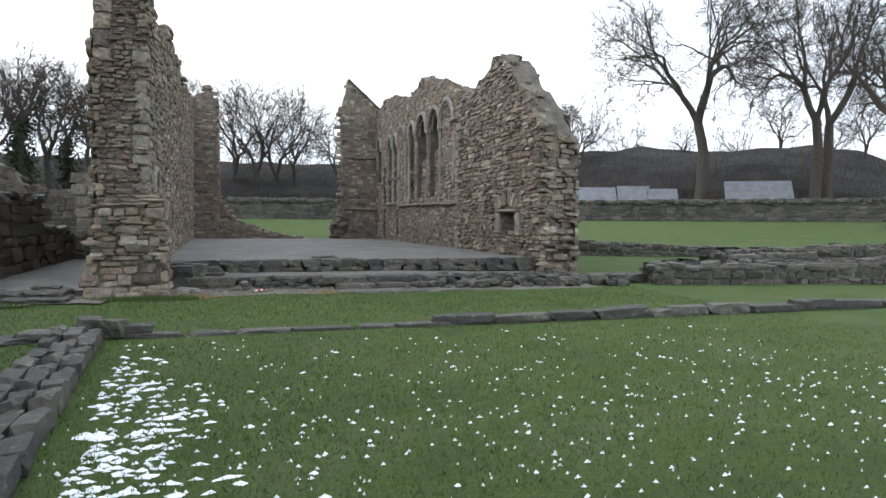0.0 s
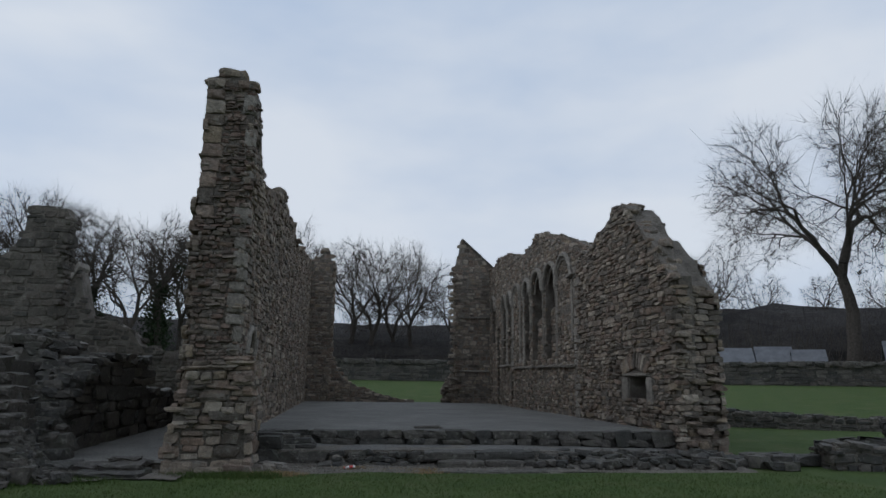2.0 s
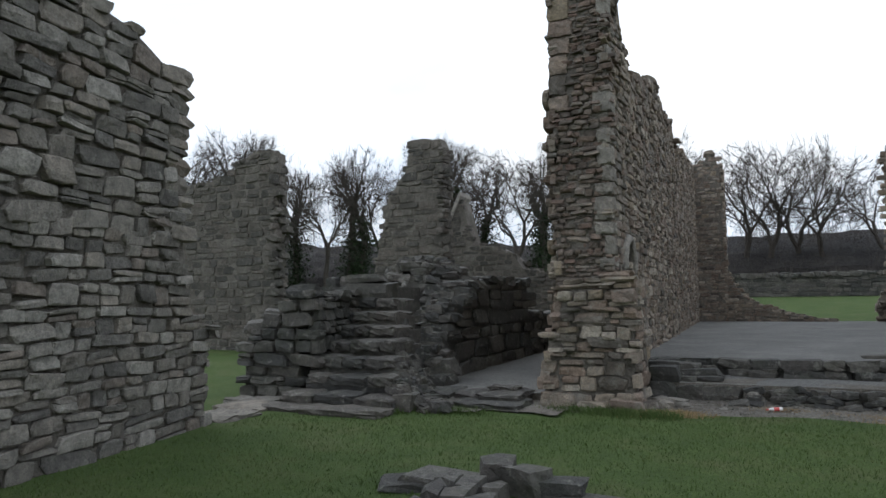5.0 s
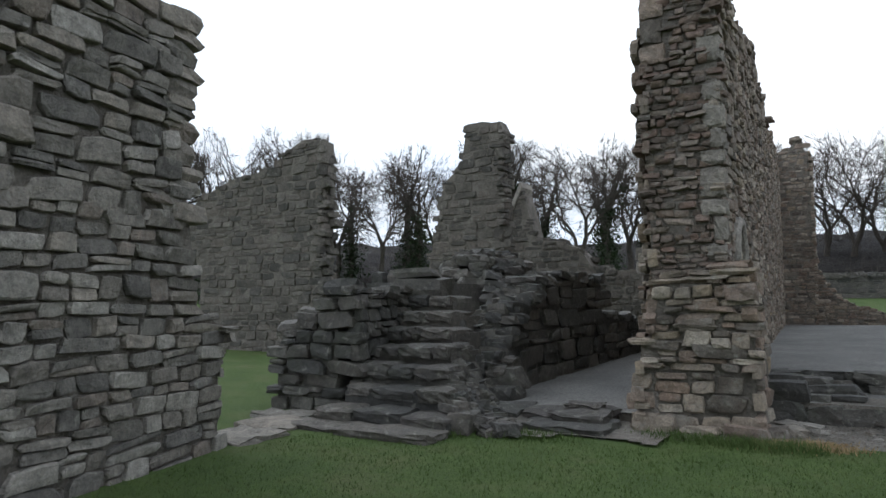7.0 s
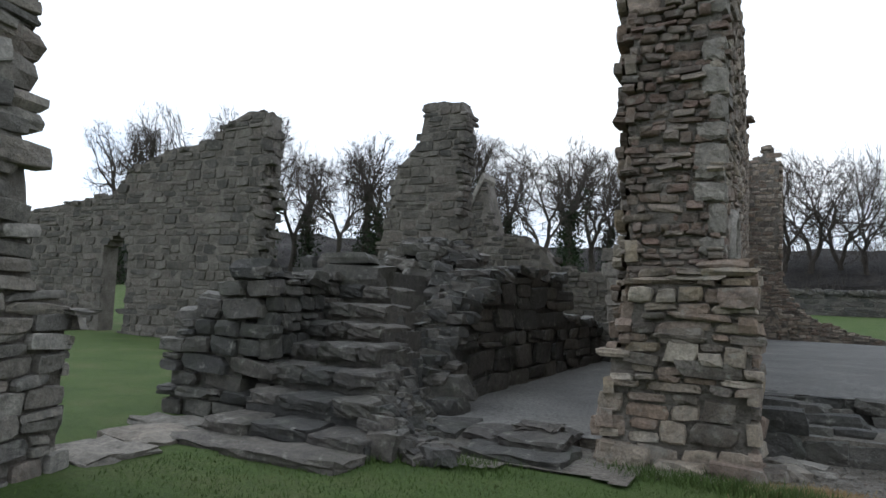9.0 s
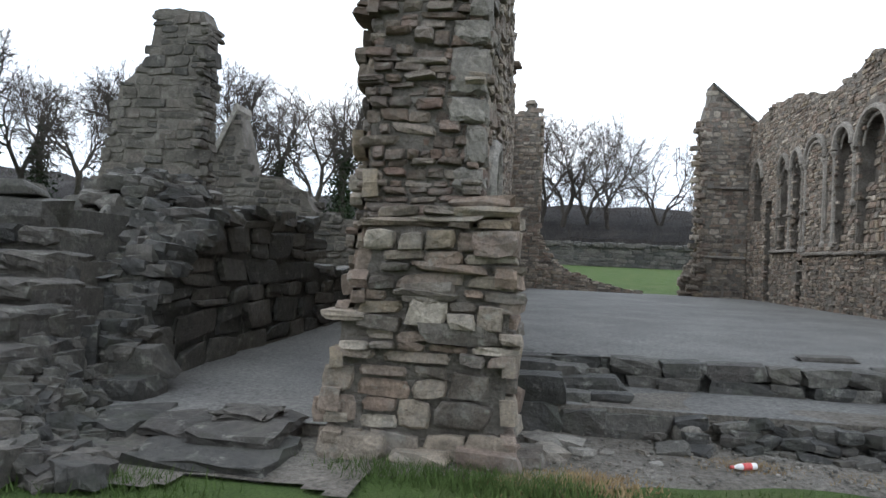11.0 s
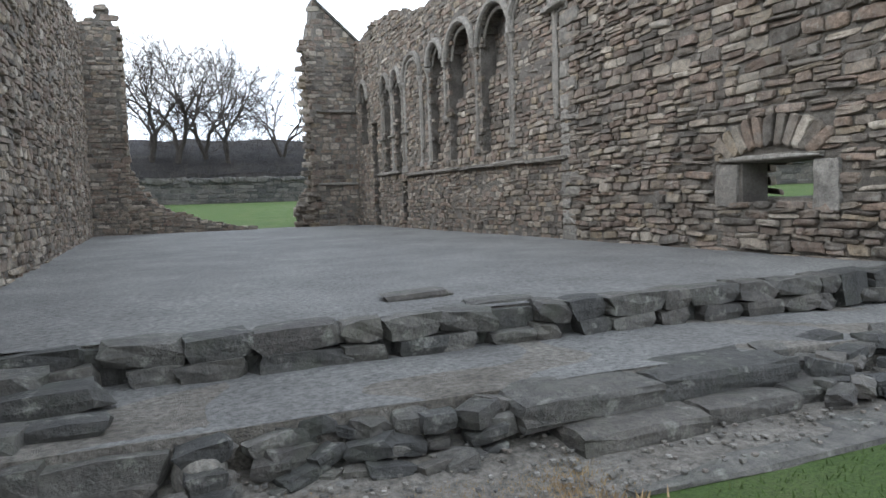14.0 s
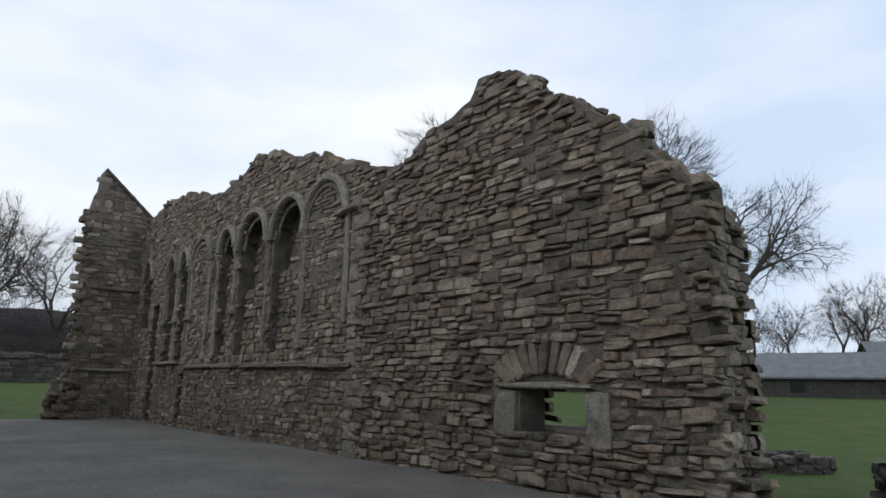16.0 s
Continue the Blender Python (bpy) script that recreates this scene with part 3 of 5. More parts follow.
gable = tagged(new("wall_north_gable"), "end wall fragment with a steep broken gable slope", "ruined wall", kind="structure")
core("mass", (6.72, 25.0), (9.68, 25.0), 1.0, -0.3, gable_top, None, 0.07, 0.0, parent=gable)
items = facing((6.7, 25.0), (9.0, 25.0), 0.3, gable_top, (0.12, 0.24, 0.2, 0.5), 0.1)
items += facing((6.7, 26.0), (6.7, 25.0), 0.3, lambda x, y: 7.95, (0.12, 0.24, 0.2, 0.5), 0.12)
items += [rock_at(6.6 + rng.uniform(-0.1, 0.14), 25.2 + rng.uniform(-0.2, 0.5), z, 0.4, 0.4, 0.22) for z in np.arange(0.4, 7.8, 0.35)]
items += [rock_at(rng.uniform(6.15, 6.8), rng.uniform(24.8, 25.6), z, 0.45, 0.4, 0.2) for z in np.linspace(0.3, 1.7, 34)]
lay_pieces(items, STONE, gable, lambda p: p.z < 6 and p.y < 25.1)
bm = bmesh.new()
vs = [bm.verts.new(p) for p in ((7.02, 24.9, 9.5), (8.9, 24.9, 7.82), (8.9, 26.1, 7.82), (7.02, 26.1, 9.5), (7.02, 24.9, 9.38), (8.9, 24.9, 7.7), (8.9, 26.1, 7.7), (7.02, 26.1, 9.38))]
for q in ((0, 1, 2, 3), (4, 7, 6, 5), (0, 4, 5, 1), (3, 2, 6, 7), (0, 3, 7, 4), (1, 5, 6, 2)):
    bm.faces.new([vs[k] for k in q])
part("coping", bm, DAMPSTONE, gable)
for z in (2.1, 5.0):
    bm = bmesh.new()
    block(bm, 6.95, 8.55, 24.86, 25.04, z, z + 0.1, 0.02)
    part("string_course", bm, ASHLAR, gable)


def nw_top(x, y):
    return line([(-2.4, 8.0), (-1.3, 8.05), (-0.8, 8.15), (-0.6, 8.55), (-0.4, 8.6), (-0.2, 8.0), (-0.05, 7.9), (-0.02, 3.0), (0.15, 2.5), (0.4, 2.05), (0.75, 1.55), (1.3, 1.25), (1.9, 1.05), (2.6, 0.8), (4.5, 0.45)], x)


nw = tagged(new("wall_north_stub"), "tall stub of the end wall falling away to low footings", "ruined wall", kind="structure")
core("mass", (-2.4, 25.0), (4.5, 25.0), 1.0, -0.3, nw_top, None, 0.1, 0.0, parent=nw)
items = facing((-1.4, 25.0), (0.0, 25.0), 0.3, nw_top, (0.1, 0.22, 0.2, 0.5), 0.1)
items += facing((0.0, 25.0), (4.5, 25.0), 0.2, nw_top, (0.09, 0.16, 0.2, 0.5), 0.14)
items += facing((0.0, 25.0), (0.0, 26.0), 0.3, lambda x, y: 7.9, (0.1, 0.22, 0.2, 0.5), 0.12)
items += rubble_top((0.0, 25.0), (4.5, 25.0), 1.0, nw_top)
items += rubble_top((-1.4, 25.0), (-0.1, 25.0), 1.0, nw_top)
lay_pieces(items, STONE, nw, lambda p: p.z < 5 and p.y < 25.1)

# west wall and its pier -------------------------------------------------


def west_top(x, y):
    return line([(0.0, 5.0), (1.6, 5.3), (3.0, 5.75), (4.5, 6.15), (7.4, 6.95), (7.8, 6.6), (9.0, 6.65), (11.5, 6.9), (12.3, 6.4), (14.0, 6.6), (16.7, 7.0), (25.0, 7.9)], y) + 0.08 * noise.noise((1, y * 1.7, 5))


west = tagged(new("wall_west"), "long high rubble wall with pale mortar and a broken crest", "ruined wall", kind="structure")
W0, W1 = (left_x(0.35), 0.35), (left_x(25.0), 25.0)
core("mass", (left_x(1.72), 1.72), W1, 1.05, -0.3, west_top, None, 0.25, 0.0, parent=west)
items = facing((left_x(0.9), 0.9), (left_x(1.75), 1.75), 0.4, lambda x, y: 1.86, (0.08, 0.2, 0.14, 0.4), 0.12)
items += facing((left_x(1.7), 1.7), W1, 0.4, west_top, (0.07, 0.2, 0.12, 0.42), 0.12, None, rng, 0.025)
items += facing((W1[0] - 1.05, W1[1]), (W0[0] - 1.05, W0[1]), 0.0, west_top, (0.12, 0.24, 0.25, 0.55), 0.1)
items += rubble_top((left_x(1.6), 1.6), W1, 1.05, west_top)
items += [rock_at(left_x(12) - 0.1, 12.1, 6.38, 0.7, 0.5, 0.12)]
lay_pieces(items, STONE, west, lambda p: p.x > left_x(p.y) - 0.3 and 1.3 < p.y < 6.0 and p.z < 3.0)

pier = tagged(new("wall_pier"), "tall ragged pier of brown rubble with a rebuilt lower half", "masonry pier", kind="structure")


def pier_top(x, y):
    return line([(-1.4, 7.1), (-1.0, 7.12), (-0.95, 7.25), (-0.6, 7.28), (-0.5, 7.15), (-0.3, 6.95), (-0.2, 6.6)], x)


NICHE = (1.3, 0.36, 2.02, 2.46, 1.72)  # middle, half width, springing, apex, sill


def niche_hole(x, y, z):
    return abs(y - NICHE[0]) < NICHE[1] + 0.1 and NICHE[4] - 0.03 < z < arch_height((y - NICHE[0]) * 0.75, NICHE[1], NICHE[2], NICHE[3]) + 0.1


def ragged_end(z):
    """The worn west edge of the pier."""
    return -1.3 + 0.1 * smooth(0.7, 1.2, z) + 0.12 * smooth(1.2, 1.8, z)


core("mass", (-1.12, 0.085), (-0.3, 0.085), 0.805, 1.55, pier_top, None, 0.13, 0.0, parent=pier)
core("back", (-0.62, 0.89), (-0.62, 1.72), 0.55, -0.3, lambda x, y: 6.7 - 0.9 * smooth(0.9, 1.5, y), None, 0.1, 0.0, parent=pier)
core("skin", (-0.3, 0.89), (-0.3, 1.72), 0.318, -0.3, lambda x, y: 6.7 - 0.9 * smooth(0.9, 1.5, y),
     lambda x, y: [(-0.3, NICHE[4]), (arch_height(y - NICHE[0], NICHE[1], NICHE[2], NICHE[3]), None)] if abs(y - NICHE[0]) < NICHE[1] else [(-0.3, None)], 0.03, 0.0, parent=pier)
core("footing", (-1.26, 0.012), (-0.02, 0.012), 1.2, -0.3, lambda x, y: 1.0 + 0.72 * smooth(-1.22, -0.95, x), None, 0.06, 0.0, parent=pier)
items = facing((-1.32, 0.0), (0.0, 0.0), -0.02, lambda x, y: 0.74, (0.17, 0.28, 0.24, 0.46), 0.13, None, rng, 0.03)
items += facing((-1.27, 0.0), (0.0, 0.0), 0.72, lambda x, y: 1.88, (0.05, 0.16, 0.14, 0.42), 0.16, lambda x, y, z: x < ragged_end(z) + 0.06, rng, 0.06)
items += facing((0.0, 0.0), (-0.03, 1.1), -0.02, lambda x, y: 1.85, (0.09, 0.22, 0.18, 0.4), 0.14, None, rng, 0.05)
items += facing((-1.28, 1.2), (-1.28, 0.0), -0.02, lambda x, y: 0.95, (0.1, 0.22, 0.18, 0.4), 0.14, None, rng, 0.04)
items += facing((-1.15, 1.2), (-1.15, 0.06), 0.9, lambda x, y: 1.7, (0.08, 0.18, 0.18, 0.4), 0.14, None, rng, 0.05)
items += facing((-0.3, 0.1), (-0.3, 1.72), 1.7, lambda x, y: 6.7 - 0.9 * smooth(0.9, 1.5, y), (0.07, 0.16, 0.16, 0.4), 0.12, niche_hole)
items += facing((-1.14, 1.45), (-1.14, 0.1), 1.0, lambda x, y: 7.05, (0.12, 0.26, 0.2, 0.45), 0.12, None, rng, 0.04)
items += rubble_top((-1.2, 0.12), (-0.32, 0.12), 0.9, pier_top)
for x, y, z, sx, sy, sz in ((-0.26, 0.14, 1.86, 0.48, 0.42, 0.08), (-0.24, 0.12, 1.78, 0.54, 0.46, 0.08), (-0.5, 0.14, 1.74, 0.62, 0.45, 0.06), (-0.95, 0.12, 1.7, 0.5, 0.36, 0.06), (-0.14, 0.04, 1.5, 0.34, 0.4, 0.2),
                            (-0.62, 0.06, 1.16, 0.4, 0.3, 0.15), (-0.35, 0.06, 0.86, 0.6, 0.3, 0.15), (-1.2, 0.1, 1.0, 0.34, 0.4, 0.07), 
                            (-1.12, 0.04, -0.04, 0.5, 0.42, 0.24), (-0.1, 0.02, -0.04, 0.46, 0.4, 0.2), (-0.6, 0.0, -0.04, 0.42, 0.36, 0.14), (0.12, 0.12, -0.03, 0.36, 0.42, 0.14)):
    items.append(rock_at(x, y, z, sx, sy, sz, rng.uniform(-6, 6), tip=3))
lay_pieces(items, STONE, pier, lambda p: p.y < 0.3 and p.z < 2.2, limit=160)
smooth_end = lambda x, z: x < -0.86 + 0.12 * noise.noise((z * 1.3, 0, 2)) and z > 4.35
rough = facing((-1.14, 0.1), (-0.3, 0.1), 1.6, pier_top, (0.035, 0.1, 0.07, 0.26), 0.17,
               lambda x, y, z: (abs(x + 0.86) < 0.13 and abs(z - 4.93) < 0.07) or smooth_end(x, z), rng, 0.055)
lay_pieces(rough, CORESTONE, pier, lambda p: p.z < 3.6, limit=260)
z = 4.38
while z < 6.95:
    h = rng.uniform(0.2, 0.34)
    bm = bmesh.new()
    block(bm, -1.18, -0.86 + rng.uniform(-0.06, 0.1), 0.03, 0.4, z, z + h - 0.012, 0.018, 0.012)
    part("facing_block", bm, STONE, pier, "smooth squared facing block")
    z += h
z = 1.98
while z < 6.5:
    h = rng.uniform(0.2, 0.4)
    w = rng.uniform(0.1, 0.24)
    if z < 4.0 or rng.random() < 0.45:
        bm = bmesh.new()
        block(bm, -0.3 - w, -0.245, 0.02, 0.05 + rng.uniform(0.2, 0.42), z, z + h - 0.015, 0.02)
        part("quoin", bm, ASHLAR, pier)
    z += h

# dressings of the small pointed niche
arch_rib(NICHE[0], NICHE[1] + 0.02, NICHE[2], NICHE[3], 0.13, -0.09, -0.3, "niche_arch", pier)
for y0, y1, z0, z1 in ((0.76, 0.93, 1.5, 2.02), (1.67, 1.84, 1.84, 2.05), (0.93, 1.67, 1.62, 1.72), (1.74, 2.06, 1.42, 1.82), (1.7, 2.0, 0.95, 1.4), (1.2, 1.55, 1.18, 1.52),
                       (1.5, 1.74, 1.42, 1.61), (2.06, 2.5, 1.1, 1.36), (2.1, 2.4, 0.62, 0.95), (1.3, 1.66, 0.8, 1.16), (0.9, 1.2, 0.9, 1.3), (2.5, 2.84, 0.56, 0.82)):
    bm = bmesh.new()
    block(bm, left_x(y0) - 0.12, left_x(y0) + 0.085, y0, y1 - 0.015, z0, z1 - 0.015, 0.02)
    part("jamb_stone", bm, ASHLAR, pier, "pale dressed jamb stone")

# terrace edges, kerb and steps ------------------------------------------
kerb = tagged(new("hall_kerb"), "low course of dark dressed blocks edging the hall floor", "stone kerb")
core("mass", (0.5, 2.24), (8.6, 2.24), 0.3, 0.1, lambda x, y: 0.53, None, 0.5, 0.0, DAMPSTONE, kerb)
items, x = [], 0.95
while x < 8.5:
    if 3.58 < x < 3.95:
        x = 4.0
    w = rng.uniform(0.2, 0.6)
    if x < 3.6:
        w = min(w, 3.64 - x)
    if w > 0.1:
        yk = 2.28 + 0.05 * noise.noise((x, 0, 0))
        if rng.random() < 0.85:
            items.append(rock_at(x + w / 2 + rng.uniform(-0.12, 0.12), yk - 0.03, 0.26, w * rng.uniform(0.7, 1.15), 0.32, 0.15, rng.uniform(-3, 3), tip=2))
            items.append(rock_at(x + w / 2, yk, 0.405, w * 1.05, 0.34, 0.17, rng.uniform(-3, 3), tip=2))
        else:
            items.append(rock_at(x + w / 2, yk, 0.26, w * 1.02, 0.34, 0.33, rng.uniform(-3, 3), tip=2))
    x += w
for x0, y0, z0, sx, sy, sz in ((3.85, 2.55, 0.48, 0.62, 0.3, 0.1), (3.8, 2.3, 0.26, 0.45, 0.4, 0.12), (3.35, 3.15, 0.535, 0.6, 0.3, 0.07), (0.15, 1.95, 0.3, 0.5, 0.4, 0.25), (0.6, 2.3, 0.42, 0.5, 0.35, 0.14), (0.1, 2.3, 0.36, 0.5, 0.35, 0.2), (-0.2, 2.25, 0.3, 0.4, 0.4, 0.26), (0.75, 2.2, 0.3, 0.34, 0.3, 0.16), (0.35, 2.15, 0.28, 0.4, 0.3, 0.15)):
    items.append(rock_at(x0, y0, z0, sx, sy, sz, tip=2))
lay_pieces(items, DAMPSTONE, kerb, lambda p: True, "kerb_block")

edge = tagged(new("terrace_edge"), "rough line of tumbled stones holding the gravel terrace", "stone edging")
items = []
for x0, y0, z0, sx, sy, sz in ((0.22, 1.12, 0.0, 0.42, 0.42, 0.3), (0.25, 1.2, 0.28, 0.42, 0.42, 0.26), (0.62, 1.1, 0.0, 0.42, 0.36, 0.27), (0.55, 1.35, 0.2, 0.3, 0.4, 0.16),
                               (1.0, 1.05, 0.0, 0.62, 0.3, 0.26), (0.72, 1.75, 0.3, 0.55, 0.36, 0.14), (0.5, 1.9, 0.3, 0.4, 0.3, 0.22), (0.85, 1.35, 0.26, 0.4, 0.2, 0.1)):
    items.append(rock_at(x0, y0, z0, sx, sy, sz, rng.uniform(-8, 8), tip=3))
x = 1.25
while x < 3.1:
    for k in range(3):
        s = rng.uniform(0.12, 0.28)
        items.append(rock_at(x + rng.uniform(-0.08, 0.08), 1.02 - 0.12 * k + rng.uniform(-0.05, 0.05) + 0.06 * math.sin(x * 4), 0.01 + 0.075 * (2 - k), s, s * 0.8, s * rng.uniform(0.3, 0.5), rng.uniform(-40, 40), tip=14))
    x += 0.16
for k in range(120):
    x = rng.uniform(5.15, 8.9)
    y = rng.uniform(0.35, 1.25)
    s = rng.uniform(0.1, 0.3)
    items.append(rock_at(x, y, 0.0 + 0.2 * (y - 0.35) + rng.uniform(0, 0.06), s, s * 0.75, s * 0.45, rng.uniform(-50, 50), tip=14))
for k in range(16):
    items.append(rock_at(rng.uniform(8.7, 10.9), rng.uniform(0.3, 1.7), 0.0, rng.uniform(0.3, 0.7), rng.uniform(0.25, 0.5), rng.uniform(0.08, 0.26), rng.uniform(-40, 40)))
lay_pieces(items, DAMPSTONE, edge, lambda p: True)

bm = bmesh.new()
bmesh.ops.create_icosphere(bm, subdivisions=3, radius=0.5)
for v in bm.verts:
    v.co *= 1 + 0.16 * noise.noise(v.co * 2.2) + 0.05 * noise.noise(v.co * 7)
boulder_mesh = bpy.data.meshes.new("boulder")
bm.to_mesh(boulder_mesh)
bm.free()
boulder_mesh.materials.append(GREYSTONE)
boulder = tagged(new("boulder", boulder_mesh), "rounded grey boulder lying on bare mud", "boulder")
boulder.matrix_world = pose(1.46, 0.98, 0.11, 40, 35, 35) @ Matrix.Diagonal((0.27, 0.26, 0.27, 1))
for x, y, s in ((1.05, 0.62, 0.13), (0.55, 0.42, 0.2), (0.3, 0.28, 0.28), (0.75, 0.5, 0.12), (1.1, 0.35, 0.1), (2.1, 0.7, 0.12), (0.25, 0.55, 0.3), (0.45, 0.62, 0.26)):
    st = new("loose_stone", shape_meshes.setdefault(("loose", int(s * 100)), mesh_from("loose_stone", *ROCKS[int(s * 100) % 12], GREYSTONE)))
    st.matrix_world = pose(x, y, s * 0.17, rng.uniform(-9, 9), rng.uniform(-9, 9), rng.uniform(0, 180)) @ Matrix.Diagonal((s, s * 0.8, s * 0.45, 1))
    tagged(st, "loose pale stone lying in the mud", "stone", "loose stones by the pier")

steps = tagged(new("hall_steps"), "two long worn stone steps up to the terrace", "steps")
for name, y0, y1, z0, z1, cuts in (("lower_step", 0.5, 1.0, -0.05, 0.145, (3.32, 4.2, 4.95, 5.75)), ("upper_step", 0.74, 1.3, 0.1, 0.29, (3.08, 4.05, 5.2))):
    for a, b in zip(cuts, cuts[1:]):
        bm = bmesh.new()
        ang = 0.07
        block(bm, a, b - 0.006, y0 + ang * (a - 3.3), y1 + ang * (a - 3.3), z0, z1, 0.022, 0.006)
        part(name, bm, DAMPSTONE, steps)
bm = bmesh.new()
block(bm, 3.3, 6.3, 0.06, 0.55, -0.05, 0.022, 0.02, 0.012)
part("footing_slab", bm, DAMPSTONE, steps, "flat slab level with the grass")

# kerb lines in the lawn --------------------------------------------------


def stone_row(name, label, p, q, width, height, material, sizes=(0.35, 0.9), gaps=0.0, rows=1):
    ob = tagged(new(name), label, "footing")
    dx, dy = q[0] - p[0], q[1] - p[1]
    length = math.hypot(dx, dy)
    ux, uy = dx / length, dy / length
    got, u = [], 0.0
    while u < length:
        w = rng.uniform(*sizes)
        if rng.random() > gaps:
            for k in range(rows):
                side = (k + 0.5) * width / rows - width / 2
                h = height(u / length) * rng.uniform(0.75, 1.15)
                x, y = p[0] + ux * (u + w / 2) - uy * side, p[1] + uy * (u + w / 2) + ux * side
                got.append(rock_at(x, y, ground_z(x, y) - 0.06, w * 0.98, width / rows * rng.uniform(0.85, 1.05), h + 0.06, math.degrees(math.atan2(uy, ux)) + rng.uniform(-4, 4), tip=2.5))
        u += w
    lay_pieces(got, material, ob, lambda v: True, "kerb_stone")
    return ob


stone_row("lawn_kerb", "line of flat wall footings across the lawn", (-0.5, -4.62), (4.0, -4.55), 0.3, lambda s: 0.06, DAMPSTONE, (0.4, 0.9), 0.25)
stone_row("lawn_kerb", "line of flat wall footings across the lawn", (4.05, -4.45), (8.0, -4.4), 0.36, lambda s: 0.15, DAMPSTONE, (0.5, 1.0))
stone_row("lawn_kerb", "line of flat wall footings across the lawn", (8.0, -4.35), (17.0, -4.05), 0.4, lambda s: 0.17, DAMPSTONE, (0.5, 1.2))
stone_row("side_kerb", "long low wall footing beside melting snow", (-0.42, -4.8), (0.25, -11.5), 0.55, lambda s: 0.2, DAMPSTONE, (0.22, 0.6), 0, 3)
corner_items = tagged(new("kerb_corner"), "broken stones at the corner of the footings", "footing")
lay_pieces([rock_at(-0.75, -4.6, 0, 0.7, 0.5, 0.1), rock_at(-0.35, -4.5, 0, 0.3, 0.42, 0.26, 20), rock_at(-0.05, -4.62, 0, 0.34, 0.3, 0.24, -20), rock_at(0.2, -4.6, 0, 0.4, 0.24, 0.16, 10),
            rock_at(-1.05, -4.75, 0, 0.5, 0.4, 0.08, 30)], DAMPSTONE, corner_items, lambda v: True, "kerb_stone")

# low footings east of the hall --------------------------------------------


def low_wall(name, label, p, q, thick, height, material=GREYSTONE):
    ob = tagged(new(name), label, "ruined wall")

    def top(x, y):
        s = math.hypot(x - p[0], y - p[1]) / math.hypot(q[0] - p[0], q[1] - p[1])
        return ground_z(x, y) + height(s) + 0.04 * noise.noise((x * 1.5, y * 1.5, 2))

    core("mass", p, q, thick, -0.3, top, None, 0.25, 0.0, parent=ob)
    ux, uy = (q[0] - p[0]) / math.dist(p, q), (q[1] - p[1]) / math.dist(p, q)
    p2, q2 = (p[0] - uy * thick, p[1] + ux * thick), (q[0] - uy * thick, q[1] + ux * thick)
    got = facing(p, q, -0.05, top, (0.09, 0.2, 0.2, 0.5), 0.14)
    got += facing(p2, p, -0.05, lambda x, y: top(*p), (0.09, 0.2, 0.2, 0.5), 0.14)
    got += facing(q, q2, -0.05, lambda x, y: top(*q), (0.09, 0.2, 0.2, 0.5), 0.14)
    got += facing(q2, p2, -0.05, lambda x, y: top(*q), (0.12, 0.2, 0.3, 0.5), 0.12) if height(0) < 1.4 else []
    got += rubble_top(p, q, thick, top, size=(0.2, 0.45))
    lay_pieces(got, material, ob, lambda v: True)
    return ob


low_wall("low_wall", "knee-high ruined footing of grey rubble on the lawn", (11.0, 0.45), (17.5, -0.75), 0.9, lambda s: 0.42 + 0.12 * s, DAMPSTONE)
low_wall("low_wall", "thick stump of ruined footing on the lawn", (13.6, 1.0), (18.2, 0.3), 1.6, lambda s: 0.62 + 0.25 * s, DAMPSTONE)
low_wall("low_wall", "low ruined footing in the far lawn", (15.0, 13.4), (22.5, 9.6), 1.0, lambda s: 0.62 - 0.35 * s, DAMPSTONE)
low_wall("low_wall", "small stump of footing alone in grass", (18.0, 6.2), (19.3, 5.6), 0.8, lambda s: 0.36, DAMPSTONE)

# stair block west of the pier ----------------------------------------------
stair = tagged(new("stair_ruin"), "ruined stone stair climbing onto tumbled masonry", "ruined stair")
for k in range(7):
    y0 = -1.5 + 0.42 * k
    zt = 0.22 + 0.235 * k
    xl, xr = -4.75 - 0.15 * k - (0.25 if k == 0 else 0), -3.1 - 0.22 * k
    n = 3 + int(rng.random() < 0.5)
    cuts = np.linspace(xl, xr, n + 1) + np.concatenate([[0], rng.uniform(-0.1, 0.1, n - 1), [0]])
    for a, b in zip(cuts, cuts[1:]):
        bm = bmesh.new()
        block(bm, a, b - 0.01, y0 + rng.uniform(-0.06, 0.05), y0 + 0.75, zt - 0.2, zt + rng.uniform(-0.025, 0.015), 0.03, 0.014)
        part("step", bm, DAMPSTONE, stair)
    core("mass", (xl, y0 + 0.06), (xr, y0 + 0.06), 0.9, -0.2, lambda x, y: zt - 0.1, None, 0.5, 0.0, DAMPSTONE, stair)
for x0, x1, y0, y1, zt in ((-4.35, -3.05, -2.0, -1.45, 0.09), (-5.3, -4.3, -1.9, -1.4, 0.07)):
    bm = bmesh.new()
    block(bm, x0, x1, y0, y1, -0.05, zt, 0.02, 0.02)
    part("landing_slab", bm, DAMPSTONE, stair)


def shoulder(x, y):
    return line([(-6.7, 0.86), (-6.35, 0.88), (-6.3, 1.15), (-5.9, 1.3), (-5.6, 1.45), (-5.1, 1.8), (-4.6, 1.95)], x)


